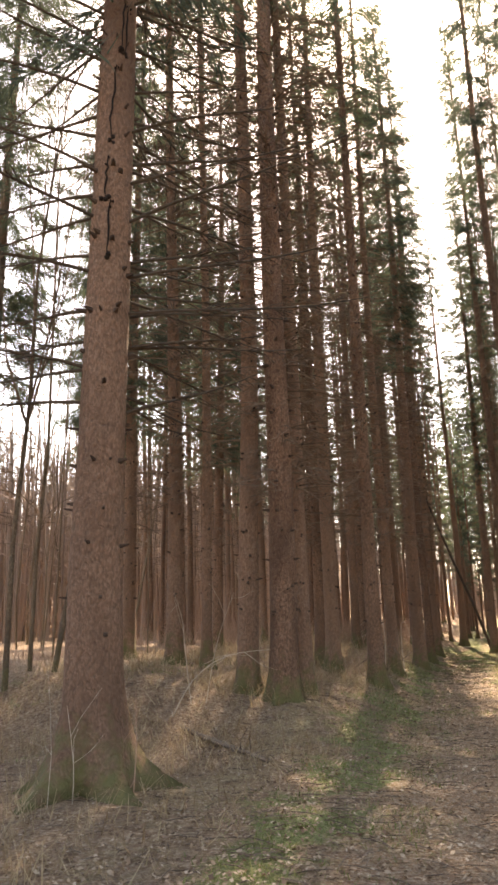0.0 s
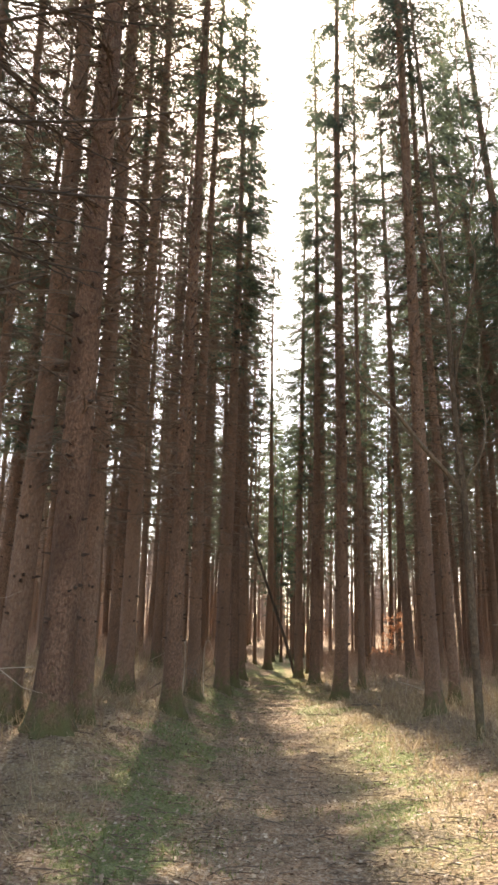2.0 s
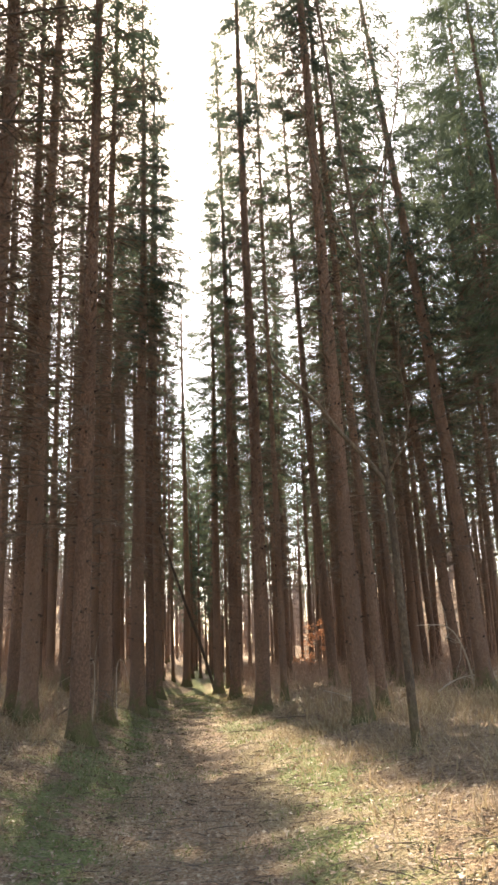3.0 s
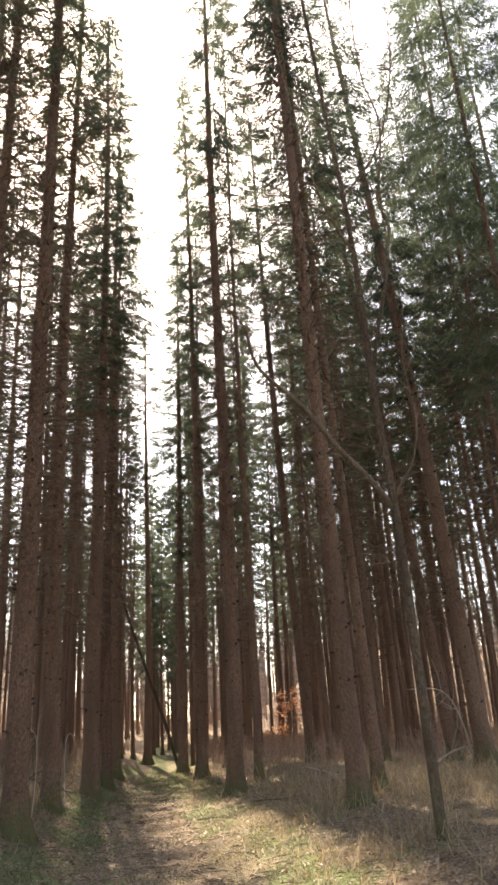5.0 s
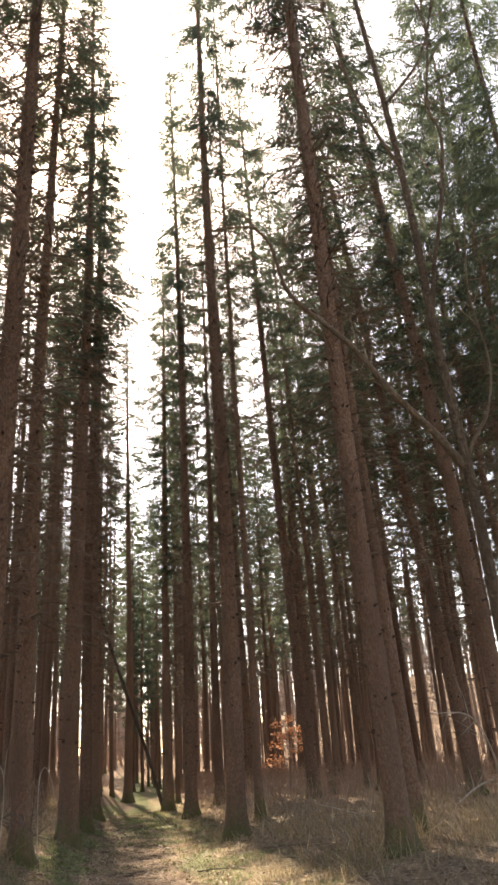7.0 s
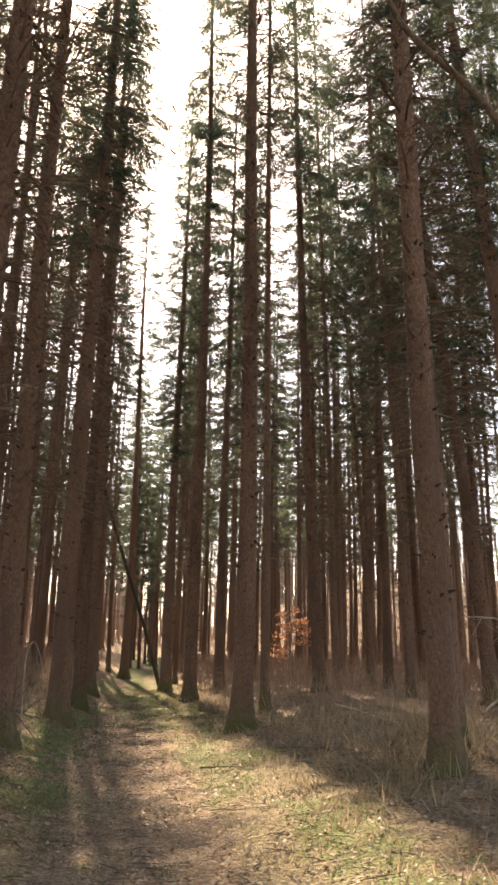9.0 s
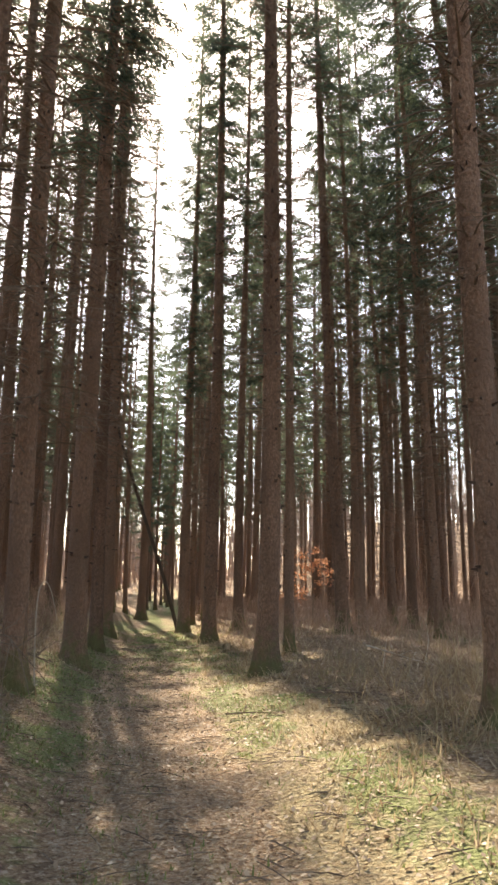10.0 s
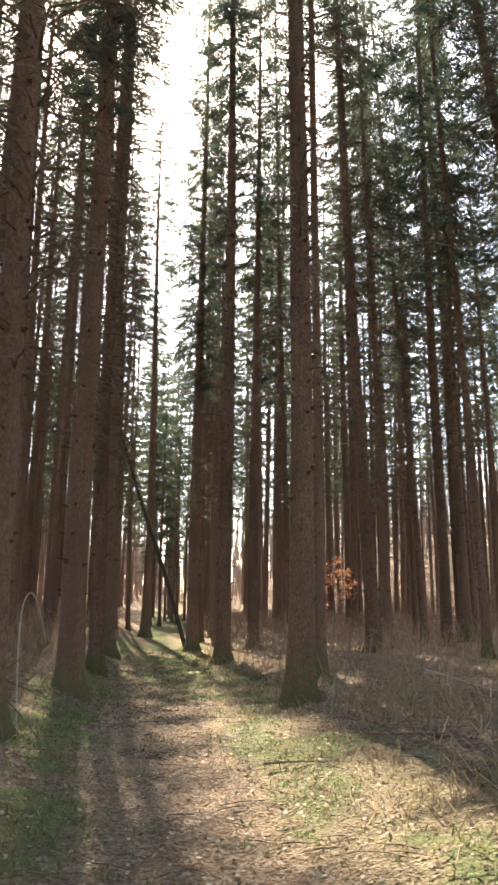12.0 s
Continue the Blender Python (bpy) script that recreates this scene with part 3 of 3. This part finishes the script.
def far_woods():
    """The bare woods that close the view on every side, their colour paled for haze."""
    l = Lump()
    r = np.random.default_rng(5)
    for k in range(5600):
        a = r.uniform(-1.25, -0.28) if k > 3800 else r.uniform(0, 2 * math.pi) if k > 900 else r.uniform(-0.45, 0.45)
        d = r.uniform(38, 120) if k > 3800 else 62 + 160 * r.random() ** 1.3 if k > 900 else r.uniform(95, 210)
        x, y = d * math.sin(a), 20 + d * math.cos(a)
        if -15 < x < 24 and 20 < y < 112:
            continue
        z, h, t = land(x, y), r.uniform(10, 21), r.uniform(0.06, 0.15) * (1 + d / 200)
        lean = r.normal(0, 0.05, 2)
        top = Vector((x + lean[0] * h, y + lean[1] * h, z + h))
        l.tube([(x, y, z - 0.3), (x + lean[0] * h * 0.4, y + lean[1] * h * 0.4, z + h * 0.5), top], [t, t * 0.7, t * 0.15], 3, False)
        for _ in range(7):
            u = r.uniform(0.2, 0.95)
            p = Vector((x, y, z)).lerp(top, u)
            q = Vector((r.normal(0, 1), r.normal(0, 1), r.uniform(0.3, 1.4))).normalized()
            l.tube([p, p + q * r.uniform(1.0, 3.2)], [t * 0.4, 0.02], 3, False)
    return tagged(new("far_woods", l.mesh("far_woods", HAZY_FARWOOD)), "distant leafless woods in haze-pale colour around the plantation", "far woods", kind="stuff")


far_woods()


# ---- boughs of the old spruce ----
def bough(parent, z, angle, length, rise, seed, trunk_r=0.3):
    """One long bare bough with side twigs."""
    r = np.random.default_rng(seed)
    l = Lump()
    d = Vector((math.cos(angle), math.sin(angle), 0))
    s = Vector((-d.y, d.x, 0))
    sway = r.uniform(-0.2, 0.2)

    def at(u):
        return Vector((0, 0, z)) + d * (trunk_r * 0.85 + length * u) + s * sway * length * u * u + Vector((0, 0, length * (rise * u - 0.32 * u * u + 0.22 * u ** 3)))
    us = (0, 0.2, 0.4, 0.6, 0.8, 1.0)
    l.tube([at(u) for u in us], [0.021 * (1 - 0.85 * u) + 0.003 for u in us], 5, False)
    for _ in range(int(11 * length)):
        u = r.uniform(0.2, 0.97)
        q = (d * r.uniform(0.4, 1.0) + s * r.choice((-1, 1)) * r.uniform(0.3, 0.8) + Vector((0, 0, r.uniform(-0.5, 0.25)))).normalized()
        p, n = at(u), r.uniform(0.2, 0.75) * (1.15 - u)
        l.tube([p, p + q * n * 0.5, p + q * n + Vector((0, 0, -0.12 * n))], [0.0065, 0.005, 0.002], 3, False)
    return child("bough", l.mesh("bough", SILHOUETTE_WOOD), parent)


for i in range(78):
    z = 4.1 + 0.09 * i + rng.uniform(-0.1, 0.1)
    side = i * 2.4 + rng.uniform(-0.4, 0.4)
    if math.cos(side + 0.6 + 1.09) > 0.6:
        side += math.pi * 0.75
    bough(old, z, side, rng.uniform(1.4, 3.0), rng.uniform(0.0, 0.35), 900 + i, 0.295 * (1 - 0.9 * z / 26))


def stem_crack(tree, z0, z1, side, seed):
    """A dark split that runs up the bark between two knots."""
    r = np.random.default_rng(seed)
    l = Lump()
    ph = np.random.default_rng(77).uniform(0, 6.28, 4)
    zs = np.linspace(z0, z1, 9)
    pts = []
    for z in zs:
        a = side + r.normal(0, 0.05)
        q = stem_radius(z, 26.0, 0.295, 1.25) * 1.022 + 0.003
        ox, oy = 0.04 * math.sin(z / 26.0 * 4 + ph[0]) * min(1.0, z / 6), 0.04 * math.sin(z / 26.0 * 3 + ph[1]) * min(1.0, z / 6)
        pts.append((ox + q * math.cos(a), oy + q * math.sin(a), z))
    for p, w in ((pts[0], 0.034), (pts[-1], 0.014)):
        c, d = Vector(p), Vector((math.cos(side), math.sin(side), 0))
        for k in range(4):
            o = c + Vector((r.normal(0, 0.018), r.normal(0, 0.018), r.normal(0, 0.035)))
            l.tube([o - d * 0.03, o + d * 0.002, o + d * 0.010], [w, w * 0.75, w * 0.2], 6)
    l.tube(pts, [0.004 + 0.009 * math.sin(math.pi * (i + 0.4) / 9.2) for i in range(9)], 5)
    child("bark_crack", l.mesh("bark_crack", CRACK), tree, "dark vertical split in the bark")


for i, (z0, z1, side) in enumerate(((5.85, 6.55, -1.78), (6.6, 7.15, -1.98), (7.45, 8.5, -1.88), (8.7, 9.9, -1.5), (8.7, 9.4, -1.28))):
    stem_crack(old, z0, z1, side, 300 + i)


# ---- slender broadleaf tree beside the trail ----
def limb(name, parent, points, r0, r1, mat, sides=7, twigs=0, seed=1, label=""):
    """A tapering limb through the points, with fine twigs along it."""
    l = Lump()
    r = np.random.default_rng(seed)
    pts = [Vector(p) for p in points]
    fine = []
    for i in range(len(pts) - 1):
        a, b2, c, d = pts[max(i - 1, 0)], pts[i], pts[i + 1], pts[min(i + 2, len(pts) - 1)]
        for k in range(4):
            t = k / 4
            fine.append(0.5 * ((2 * b2) + (c - a) * t + (2 * a - 5 * b2 + 4 * c - d) * t * t + (3 * b2 - a - 3 * c + d) * t ** 3))
    fine.append(pts[-1])
    n = len(fine) - 1
    l.tube(fine, [r0 + (r1 - r0) * i / n for i in range(n + 1)], sides)
    for _ in range(twigs):
        i = int(r.integers(n // 4, n))
        q = (Vector(r.normal(0, 1, 3)) + (fine[i + 1] - fine[i]).normalized()).normalized()
        g2 = r.uniform(0.25, 1.0)
        p = fine[i]
        tw = Lump()
        tw.tube([p, p + q * g2 * 0.5 + Vector(r.normal(0, 0.04, 3)), p + q * g2], [min(0.009, r0 * 0.55), min(0.006, r0 * 0.4), 0.0015], 4, False)
        child("twig", tw.mesh("twig", mat), parent)
    return child(name, l.mesh(name, mat, sides > 5), parent, label)


slender = tagged(new("broadleaf_tree"), "slender crooked leafless tree with mossy dark bark", "bare tree")
slender.location = (2.65, 14.4, land(2.65, 14.4))
Z0 = land(2.65, 14.4)
for name, pts, r0, r1, tw in (
        ("trunk", ((2.66, 14.4, 0.2), (2.65, 14.4, 0.6), (2.62, 14.42, 2.2), (2.57, 14.4, 3.9), (2.48, 14.4, 5.4), (2.44, 14.4, 7.1), (2.37, 14.45, 8.7), (2.2, 14.5, 10.9), (2.0, 14.7, 15.0), (2.1, 14.9, 19.0)), 0.072, 0.018, 10),
        ("limb", ((2.55, 14.4, 4.0), (2.3, 14.38, 4.35), (1.92, 14.35, 4.78), (1.52, 14.3, 5.3), (1.0, 14.3, 5.83), (0.85, 14.3, 6.4), (0.64, 14.25, 6.6), (0.2, 14.2, 6.5)), 0.042, 0.008, 12),
        ("limb", ((2.47, 14.4, 5.6), (2.58, 14.35, 6.3), (2.75, 14.3, 7.0), (2.92, 14.3, 8.0), (2.83, 14.3, 8.5), (3.0, 14.3, 9.8), (2.8, 14.3, 10.9), (2.75, 14.2, 13.0)), 0.026, 0.009, 18),
        ("limb", ((2.58, 14.4, 4.1), (2.67, 14.35, 4.3), (2.82, 14.3, 4.55), (2.94, 14.3, 5.1), (2.87, 14.3, 5.95), (2.95, 14.2, 6.8)), 0.022, 0.006, 6),
        ("limb", ((2.42, 14.4, 7.6), (2.0, 14.3, 8.5), (1.7, 14.2, 9.8), (1.5, 14.2, 11.5)), 0.022, 0.006, 18),
        ("limb", ((2.38, 14.4, 8.6), (3.0, 14.5, 9.6), (3.4, 14.6, 11.2), (3.5, 14.6, 13.0)), 0.022, 0.006, 18)):
    limb(name, slender, [(x - 2.65, y - 14.4, z - Z0) for x, y, z in pts], r0, r1, BARK_GREY, 8 if name == "trunk" else 6, tw, int(r0 * 1e4) + tw)


# ---- dead wood ----
leaner = tagged(new("dead_trunk"), "thin dead trunk leaning across the trail side", "dead trunk")
leaner.location = (0.3, 42.0, land(0.3, 42.0))
limb("stem", leaner, ((0.05, 0, -0.1), (-0.55, 0, 1.9), (-1.3, 0, 4.0), (-2.0, 0, 6.0), (-2.65, 0, 8.0), (-3.0, 0.1, 9.2)), 0.078, 0.05, SILHOUETTE_WOOD, 8, 9, 3)

log = tagged(new("fallen_log"), "pale barkless log lying in the reddish brush", "log")
log.location = (11.4, 49.6, land(11.4, 49.6))
limb("stem", log, ((0, 0, 0.25), (0.9, 0.05, 0.3), (2.0, 0, 0.32), (3.0, -0.1, 0.25)), 0.10, 0.06, PALEWOOD, 8, 3, 4)
log = tagged(new("fallen_log"), "thin dark branch wood lying in dry grass", "log")
log.location = (-3.6, 10.6, land(-3.6, 10.6))
limb("stem", log, ((-0.95, 1.0, 0.22), (-0.4, 0.5, 0.14), (0.3, -0.2, 0.08), (1.0, -0.95, 0.03)), 0.045, 0.03, DEADWOOD, 7, 7, 5)


def cane(x, y, points, r0, mat, twigs, seed, label):
    ob = tagged(new("arched_cane"), label, "cane")
    ob.location = (x, y, land(x, y))
    limb("stem", ob, points, r0, r0 * 0.35, mat, 5, twigs, seed)


cane(-2.12, 22.2, ((0, 0, -0.05), (-0.04, 0, 0.7), (-0.03, 0, 1.25), (0.05, 0, 1.42), (0.15, 0, 1.25), (0.24, 0, 0.9)), 0.012, PALEWOOD, 0, 6, "pale arching bramble cane beside the trail")
cane(-2.35, 19.6, ((0, 0, -0.05), (0.05, 0, 0.8), (0.02, 0, 1.3), (-0.15, 0, 1.5)), 0.01, PALEWOOD, 4, 7, "pale arching bramble cane beside the trail")
cane(-4.68, 11.7, ((0, 0, -0.05), (0.3, 0, 0.45), (0.65, 0, 0.75), (1.05, 0, 0.9), (1.6, 0, 0.95)), 0.012, PALEWOOD, 4, 8, "bleached arching branch among dry stems")
cane(-4.5, 12.1, ((0, 0, -0.05), (-0.1, 0, 0.8), (-0.15, 0, 1.3), (-0.3, 0, 1.75)), 0.007, PALEWOOD, 2, 9, "pale upright bramble cane near spruces")
cane(-4.3, 12.2, ((0, 0, -0.05), (0.15, 0, 0.7), (0.3, 0, 1.2), (0.5, 0, 1.7)), 0.007, PALEWOOD, 2, 10, "pale upright bramble cane near spruces")
cane(-3.75, 6.95, ((0, 0, -0.05), (0.01, 0, 0.3), (-0.03, 0, 0.62), (-0.08, 0, 0.9)), 0.005, PALEWOOD, 3, 12, "pale dead stalk at the old spruce's foot")
cane(-3.95, 6.85, ((0, 0, -0.05), (0.02, 0, 0.3), (0.03, 0, 0.5)), 0.005, PALEWOOD, 2, 13, "pale dead stalk at the old spruce's foot")
cane(-3.3, 7.3, ((0, 0, -0.05), (0.03, 0, 0.5), (0.02, 0, 1.0)), 0.008, BRUSH, 3, 14, "thin brown stalk by the old spruce")
cane(2.85, 23.0, ((0, 0, -0.05), (0.03, 0, 0.2), (0.08, 0, 0.48)), 0.010, PALEWOOD, 0, 15, "pale snapped stalk in dry grass")
cane(3.43, 18.1, ((0, 0, -0.05), (-0.05, 0, 0.25), (-0.15, 0, 0.6)), 0.010, BRUSH, 2, 16, "thin brown sapling stalk")


def fallen_branch(x, y, points, r0, mat, twigs, seed, label):
    ob = tagged(new("fallen_branch"), label, "branch")
    ob.location = (x, y, land(x, y))
    limb("stem", ob, points, r0, r0 * 0.3, mat, 5, twigs, seed)


fallen_branch(6.6, 25.0, ((0.6, 0.3, 0.0), (0.3, 0, 1.1), (-0.2, -0.3, 1.75), (-1.1, -0.5, 1.8)), 0.03, PALEWOOD, 14, 20, "bleached dead branch propped against a spruce")
fallen_branch(6.9, 25.8, ((-0.8, -0.6, 0.05), (-0.2, -0.4, 0.35), (0.4, -0.4, 0.45), (1.2, -0.3, 0.25)), 0.03, PALEWOOD, 22, 21, "bleached twiggy branch lying in brush")
fallen_branch(3.3, 23.5, ((-0.5, 0.2, 0.3), (-0.2, 0.1, 0.22), (0.2, 0, 0.1), (0.5, -0.1, 0.03)), 0.014, PALEWOOD, 6, 22, "pale broken branch on dry grass")
fallen_branch(0.7, 21.3, ((-0.35, 0, 0.02), (0, 0.02, 0.035), (0.45, -0.02, 0.02)), 0.012, DEADWOOD, 2, 23, "dark stick lying on mossy ground")
fallen_branch(1.9, 21.3, ((-0.5, 0.2, 0.06), (0, 0, 0.08), (0.6, -0.1, 0.04)), 0.016, DEADWOOD, 9, 24, "dark twiggy branch lying on brown litter")
fallen_branch(-2.7, 23.8, ((-0.6, 0, 0.5), (0, -0.2, 0.25), (0.7, -0.5, 0.05)), 0.018, DEADWOOD, 14, 25, "dark tangled branch beside a spruce foot")
fallen_branch(-2.8, 21.0, ((-0.5, 0.3, 0.1), (0, 0.1, 0.4), (0.5, -0.3, 0.6), (0.8, -0.5, 0.3)), 0.016, DEADWOOD, 20, 26, "dark tangled branch beside a spruce foot")


# ---- young beech that kept its leaves ----
def beech_sapling(x, y):
    ob = tagged(new("beech_sapling"), "young beech with copper-orange winter leaves", "sapling")
    ob.location = (x, y, land(x, y))
    r = np.random.default_rng(61)
    limb("trunk", ob, ((0, 0, -0.05), (0.03, 0, 0.9), (-0.02, 0, 1.8), (0.02, 0, 2.7)), 0.022, 0.008, BARK_GREY, 6)
    leaves = []
    for z, a, n in ((0.85, 3.3, 0.95), (1.05, 2.7, 0.6), (1.3, 0.2, 0.6), (1.5, 3.0, 0.55), (1.65, -0.4, 0.65), (1.85, 3.6, 0.5), (2.0, 0.3, 0.6), (2.2, 2.8, 0.45), (2.4, 0.6, 0.35), (1.75, 1.6, 0.6), (1.9, -1.6, 0.6)):
        d = Vector((math.cos(a), math.sin(a), 0.1))
        p0 = Vector((0, 0, z))
        limb("branch", ob, (p0, p0 + d * n * 0.5 + Vector((0, 0, 0.05)), p0 + d * n), 0.008, 0.003, BARK_GREY, 4)
        for _ in range(int(110 * n)):
            c = p0 + d * n * r.uniform(0.25, 1.1) + Vector(r.normal(0, 1, 3)) * 0.075
            u, w = Vector(r.normal(0, 1, 3)).normalized() * 0.05, Vector(r.normal(0, 1, 3)).normalized() * 0.032
            leaves.append((c - u, c + w, c + u, c - w))
    child("foliage", quads_mesh("foliage", np.array([[tuple(p) for p in q] for q in leaves]), BEECH_LEAF), ob, "copper-orange dry leaves")


beech_sapling(4.6, 37.0)


# ---- undergrowth ----
def blades(name, n, where, height, width, mat, label, category, curl=0.35):
    """Grass: single bent blades scattered by the rule where()."""
    quads = []
    while len(quads) < n:
        x, y = rng.uniform(-8, 10), 3.5 + 37 * rng.random() ** 1.5
        if rng.random() > where(x, y):
            continue
        z = rough_land(x, y) - 0.01
        for _ in range(3):
            bx, by = x + rng.normal(0, 0.05), y + rng.normal(0, 0.05)
            h = height(x, y) * rng.uniform(0.4, 1.2)
            a, la = rng.uniform(0, 6.28), rng.uniform(0.2, 2.2) * curl * h
            w = width * rng.uniform(0.6, 1.4) * (1 + y / 25)
            sx, sy = math.cos(a) * w, math.sin(a) * w
            ex, ey = -math.sin(a + rng.normal(0, 0.6)) * la, math.cos(a + rng.normal(0, 0.6)) * la
            quads.append(((bx - sx, by - sy, z), (bx + sx, by + sy, z), (bx + sx * 0.5 + ex, by + sy * 0.5 + ey, z + h), (bx - sx * 0.2 + ex, by - sy * 0.2 + ey, z + h)))
    return tagged(new(name, quads_mesh(name, np.array(quads), mat)), label, category, kind="stuff")


def dry_where(x, y):
    d = x - trail_x(y)
    side = smooth_step(1.1, 1.9, -d) if d < 0 else smooth_step(0.7, 1.4, d)
    side *= 0.4 + 0.6 * smooth_step(8, 12, y)
    return side * (1 - 0.8 * smooth_step(2.2, 3.6, d) * smooth_step(20, 25, y)) * (0.3 + 0.7 * smooth_step(0.0, 0.3, noise.noise((x * 0.7, y * 0.7, 21.0)) + 0.1))


def dry_height(x, y):
    d = abs(x - trail_x(y))
    return 0.06 + 0.16 * smooth_step(1.2, 3.0, d) + 0.16 * max(0.0, noise.noise((x, y, 9.0))) + 0.12 * smooth_step(1.6, 2.6, x) * smooth_step(18, 20, y) * (1 - smooth_step(24, 26, y))


def green_where(x, y):
    return min(1.0, 1.6 * max(0.0, green_mask(x, y) - 0.1))


blades("dry_grass", 40000, dry_where, dry_height, 0.004, DRY_GRASS, "dry straw-coloured grass along the trail", "dry grass", 0.8)
blades("green_grass", 20000, green_where, lambda x, y: 0.05, 0.004, GREEN_GRASS, "short green grass and moss beside the trail", "grass", 0.6)


def litter_patch():
    quads = []
    for _ in range(60000):
        x, y = rng.normal(-0.5, 2.6), 3.5 + 30 * rng.random() ** 1.6
        s = rng.uniform(0.009, 0.026)
        a = rng.uniform(0, 6.28)
        z = rough_land(x, y) + rng.uniform(0.002, 0.02)
        u = Vector((math.cos(a), math.sin(a), rng.normal(0, 0.3))) * s
        w = Vector((-math.sin(a), math.cos(a), rng.normal(0, 0.45))) * s * rng.uniform(0.4, 0.8)
        c = Vector((x, y, z + 0.3 * s))
        quads.append([tuple(c - u), tuple(c + w), tuple(c + u), tuple(c - w)])
    return tagged(new("leaf_litter", quads_mesh("leaf_litter", np.array(quads), LITTER)), "brown and bleached fallen leaves on the forest floor", "leaf litter", kind="stuff")


litter_patch()


def brush(name, n, where, tall, label, x0=-15, x1=18, y0=9, y1=64):
    """Thin leafless stems with a few side twigs."""
    l = Lump()
    k = 0
    while k < n:
        x, y = rng.uniform(x0, x1), rng.uniform(y0, y1)
        if rng.random() > where(x, y):
            continue
        k += 1
        z = land(x, y) - 0.05
        h = tall * rng.uniform(0.35, 1.25) * (0.55 + 0.45 * smooth_step(18, 32, y))
        b0 = Vector((x, y, z))
        lean = Vector((rng.normal(0, 0.25), rng.normal(0, 0.25), 1.0))
        m, top = b0 + lean * h * 0.5, b0 + lean * h + Vector((rng.normal(0, 0.12), rng.normal(0, 0.12), 0))
        t = rng.uniform(0.003, 0.007) * (1 + y / 60)
        across = Vector((rng.normal(), rng.normal(), 0)).normalized()
        l.blade(b0, top, t * 1.1, across)
        for _ in range(3):
            p = b0.lerp(top, rng.uniform(0.3, 0.95))
            q = Vector((rng.normal(0, 1), rng.normal(0, 1), rng.uniform(0, 1.2))).normalized()
            l.blade(p, p + q * h * rng.uniform(0.15, 0.45), t * 0.8, Vector((rng.normal(), rng.normal(), rng.normal())).normalized())
    return tagged(new(name, l.mesh(name, BRUSH)), label, "brush", kind="stuff")


def brush_where(x, y):
    d = x - trail_x(y)
    side = smooth_step(1.8, 3.2, d) * smooth_step(19, 27, y) if d > 0 else smooth_step(1.5, 2.4, -d) * (0.3 + 0.7 * smooth_step(13, 18, y))
    return side * (0.08 + 0.92 * smooth_step(0.0, 0.3, noise.noise((x * 0.6, y * 0.6, 31.0)) + 0.25 * smooth_step(24, 32, y)))


brush("brush", 17000, brush_where, 0.8, "reddish-brown leafless brush under the spruces")


def thicket_where(x, y):
    return 0.0 if -9 < x < 9 and y < 92 else 0.3 + 0.7 * smooth_step(-0.2, 0.3, noise.noise((x * 0.12, y * 0.12, 41.0)))


brush("thicket", 11000, thicket_where, 3.0, "pinkish-brown leafless thickets beyond the spruces", -48, 48, 30, 115)


def scattered_twigs():
    l = Lump()
    for _ in range(3600):
        x, y = rng.normal(0.2, 3.2), 4 + 30 * rng.random() ** 1.4
        z, a, n = rough_land(x, y) + 0.012, rng.uniform(0, 6.28), rng.uniform(0.08, 0.38)
        d = Vector((math.cos(a), math.sin(a), rng.normal(0, 0.06)))
        c = Vector((x, y, z))
        l.tube([c - d * n / 2, c + Vector((0, 0, 0.01)), c + d * n / 2], [0.004, 0.005, 0.002], 3, False)
    return tagged(new("fallen_twigs", l.mesh("fallen_twigs", DEADWOOD)), "small dark twigs strewn over the ground", "twigs", kind="stuff")


scattered_twigs()

# single leaves on the nearest stretch of the trail
trail_leaves = tagged(new("leaf_scatter"), "loose pale and brown leaves lying on the trail", "fallen leaves")
leaf_shapes = []
for k in range(4):
    l = Lump()
    n = 7
    for i in range(n):
        u = i / (n - 1)
        w = 0.024 * math.sin(math.pi * u) ** 0.8 * (1 + 0.2 * math.sin(9 * u + k))
        for v in (-1, 0, 1):
            l.v.append(Vector((0.085 * (u - 0.5), v * w, 0.008 * abs(v) * (1 + k * 0.4) + 0.012 * (u - 0.5) ** 2 * 4)))
    for i in range(n - 1):
        for v in range(2):
            a = i * 3 + v
            l.f.append((a, a + 3, a + 4, a + 1))
    leaf_shapes.append(l.mesh("leaf", LITTER, True))
for i in range(280):
    y = 5.2 + 17 * rng.random() ** 1.3
    x = trail_x(y) + rng.normal(0, 0.9)
    ob = child("leaf", leaf_shapes[i % 4], trail_leaves)
    ob.matrix_basis = pose(x, y, rough_land(x, y) + 0.01, rng.normal(0, 14), rng.normal(0, 14), rng.uniform(0, 360)) @ Matrix.Scale(rng.uniform(0.3, 0.7), 4)
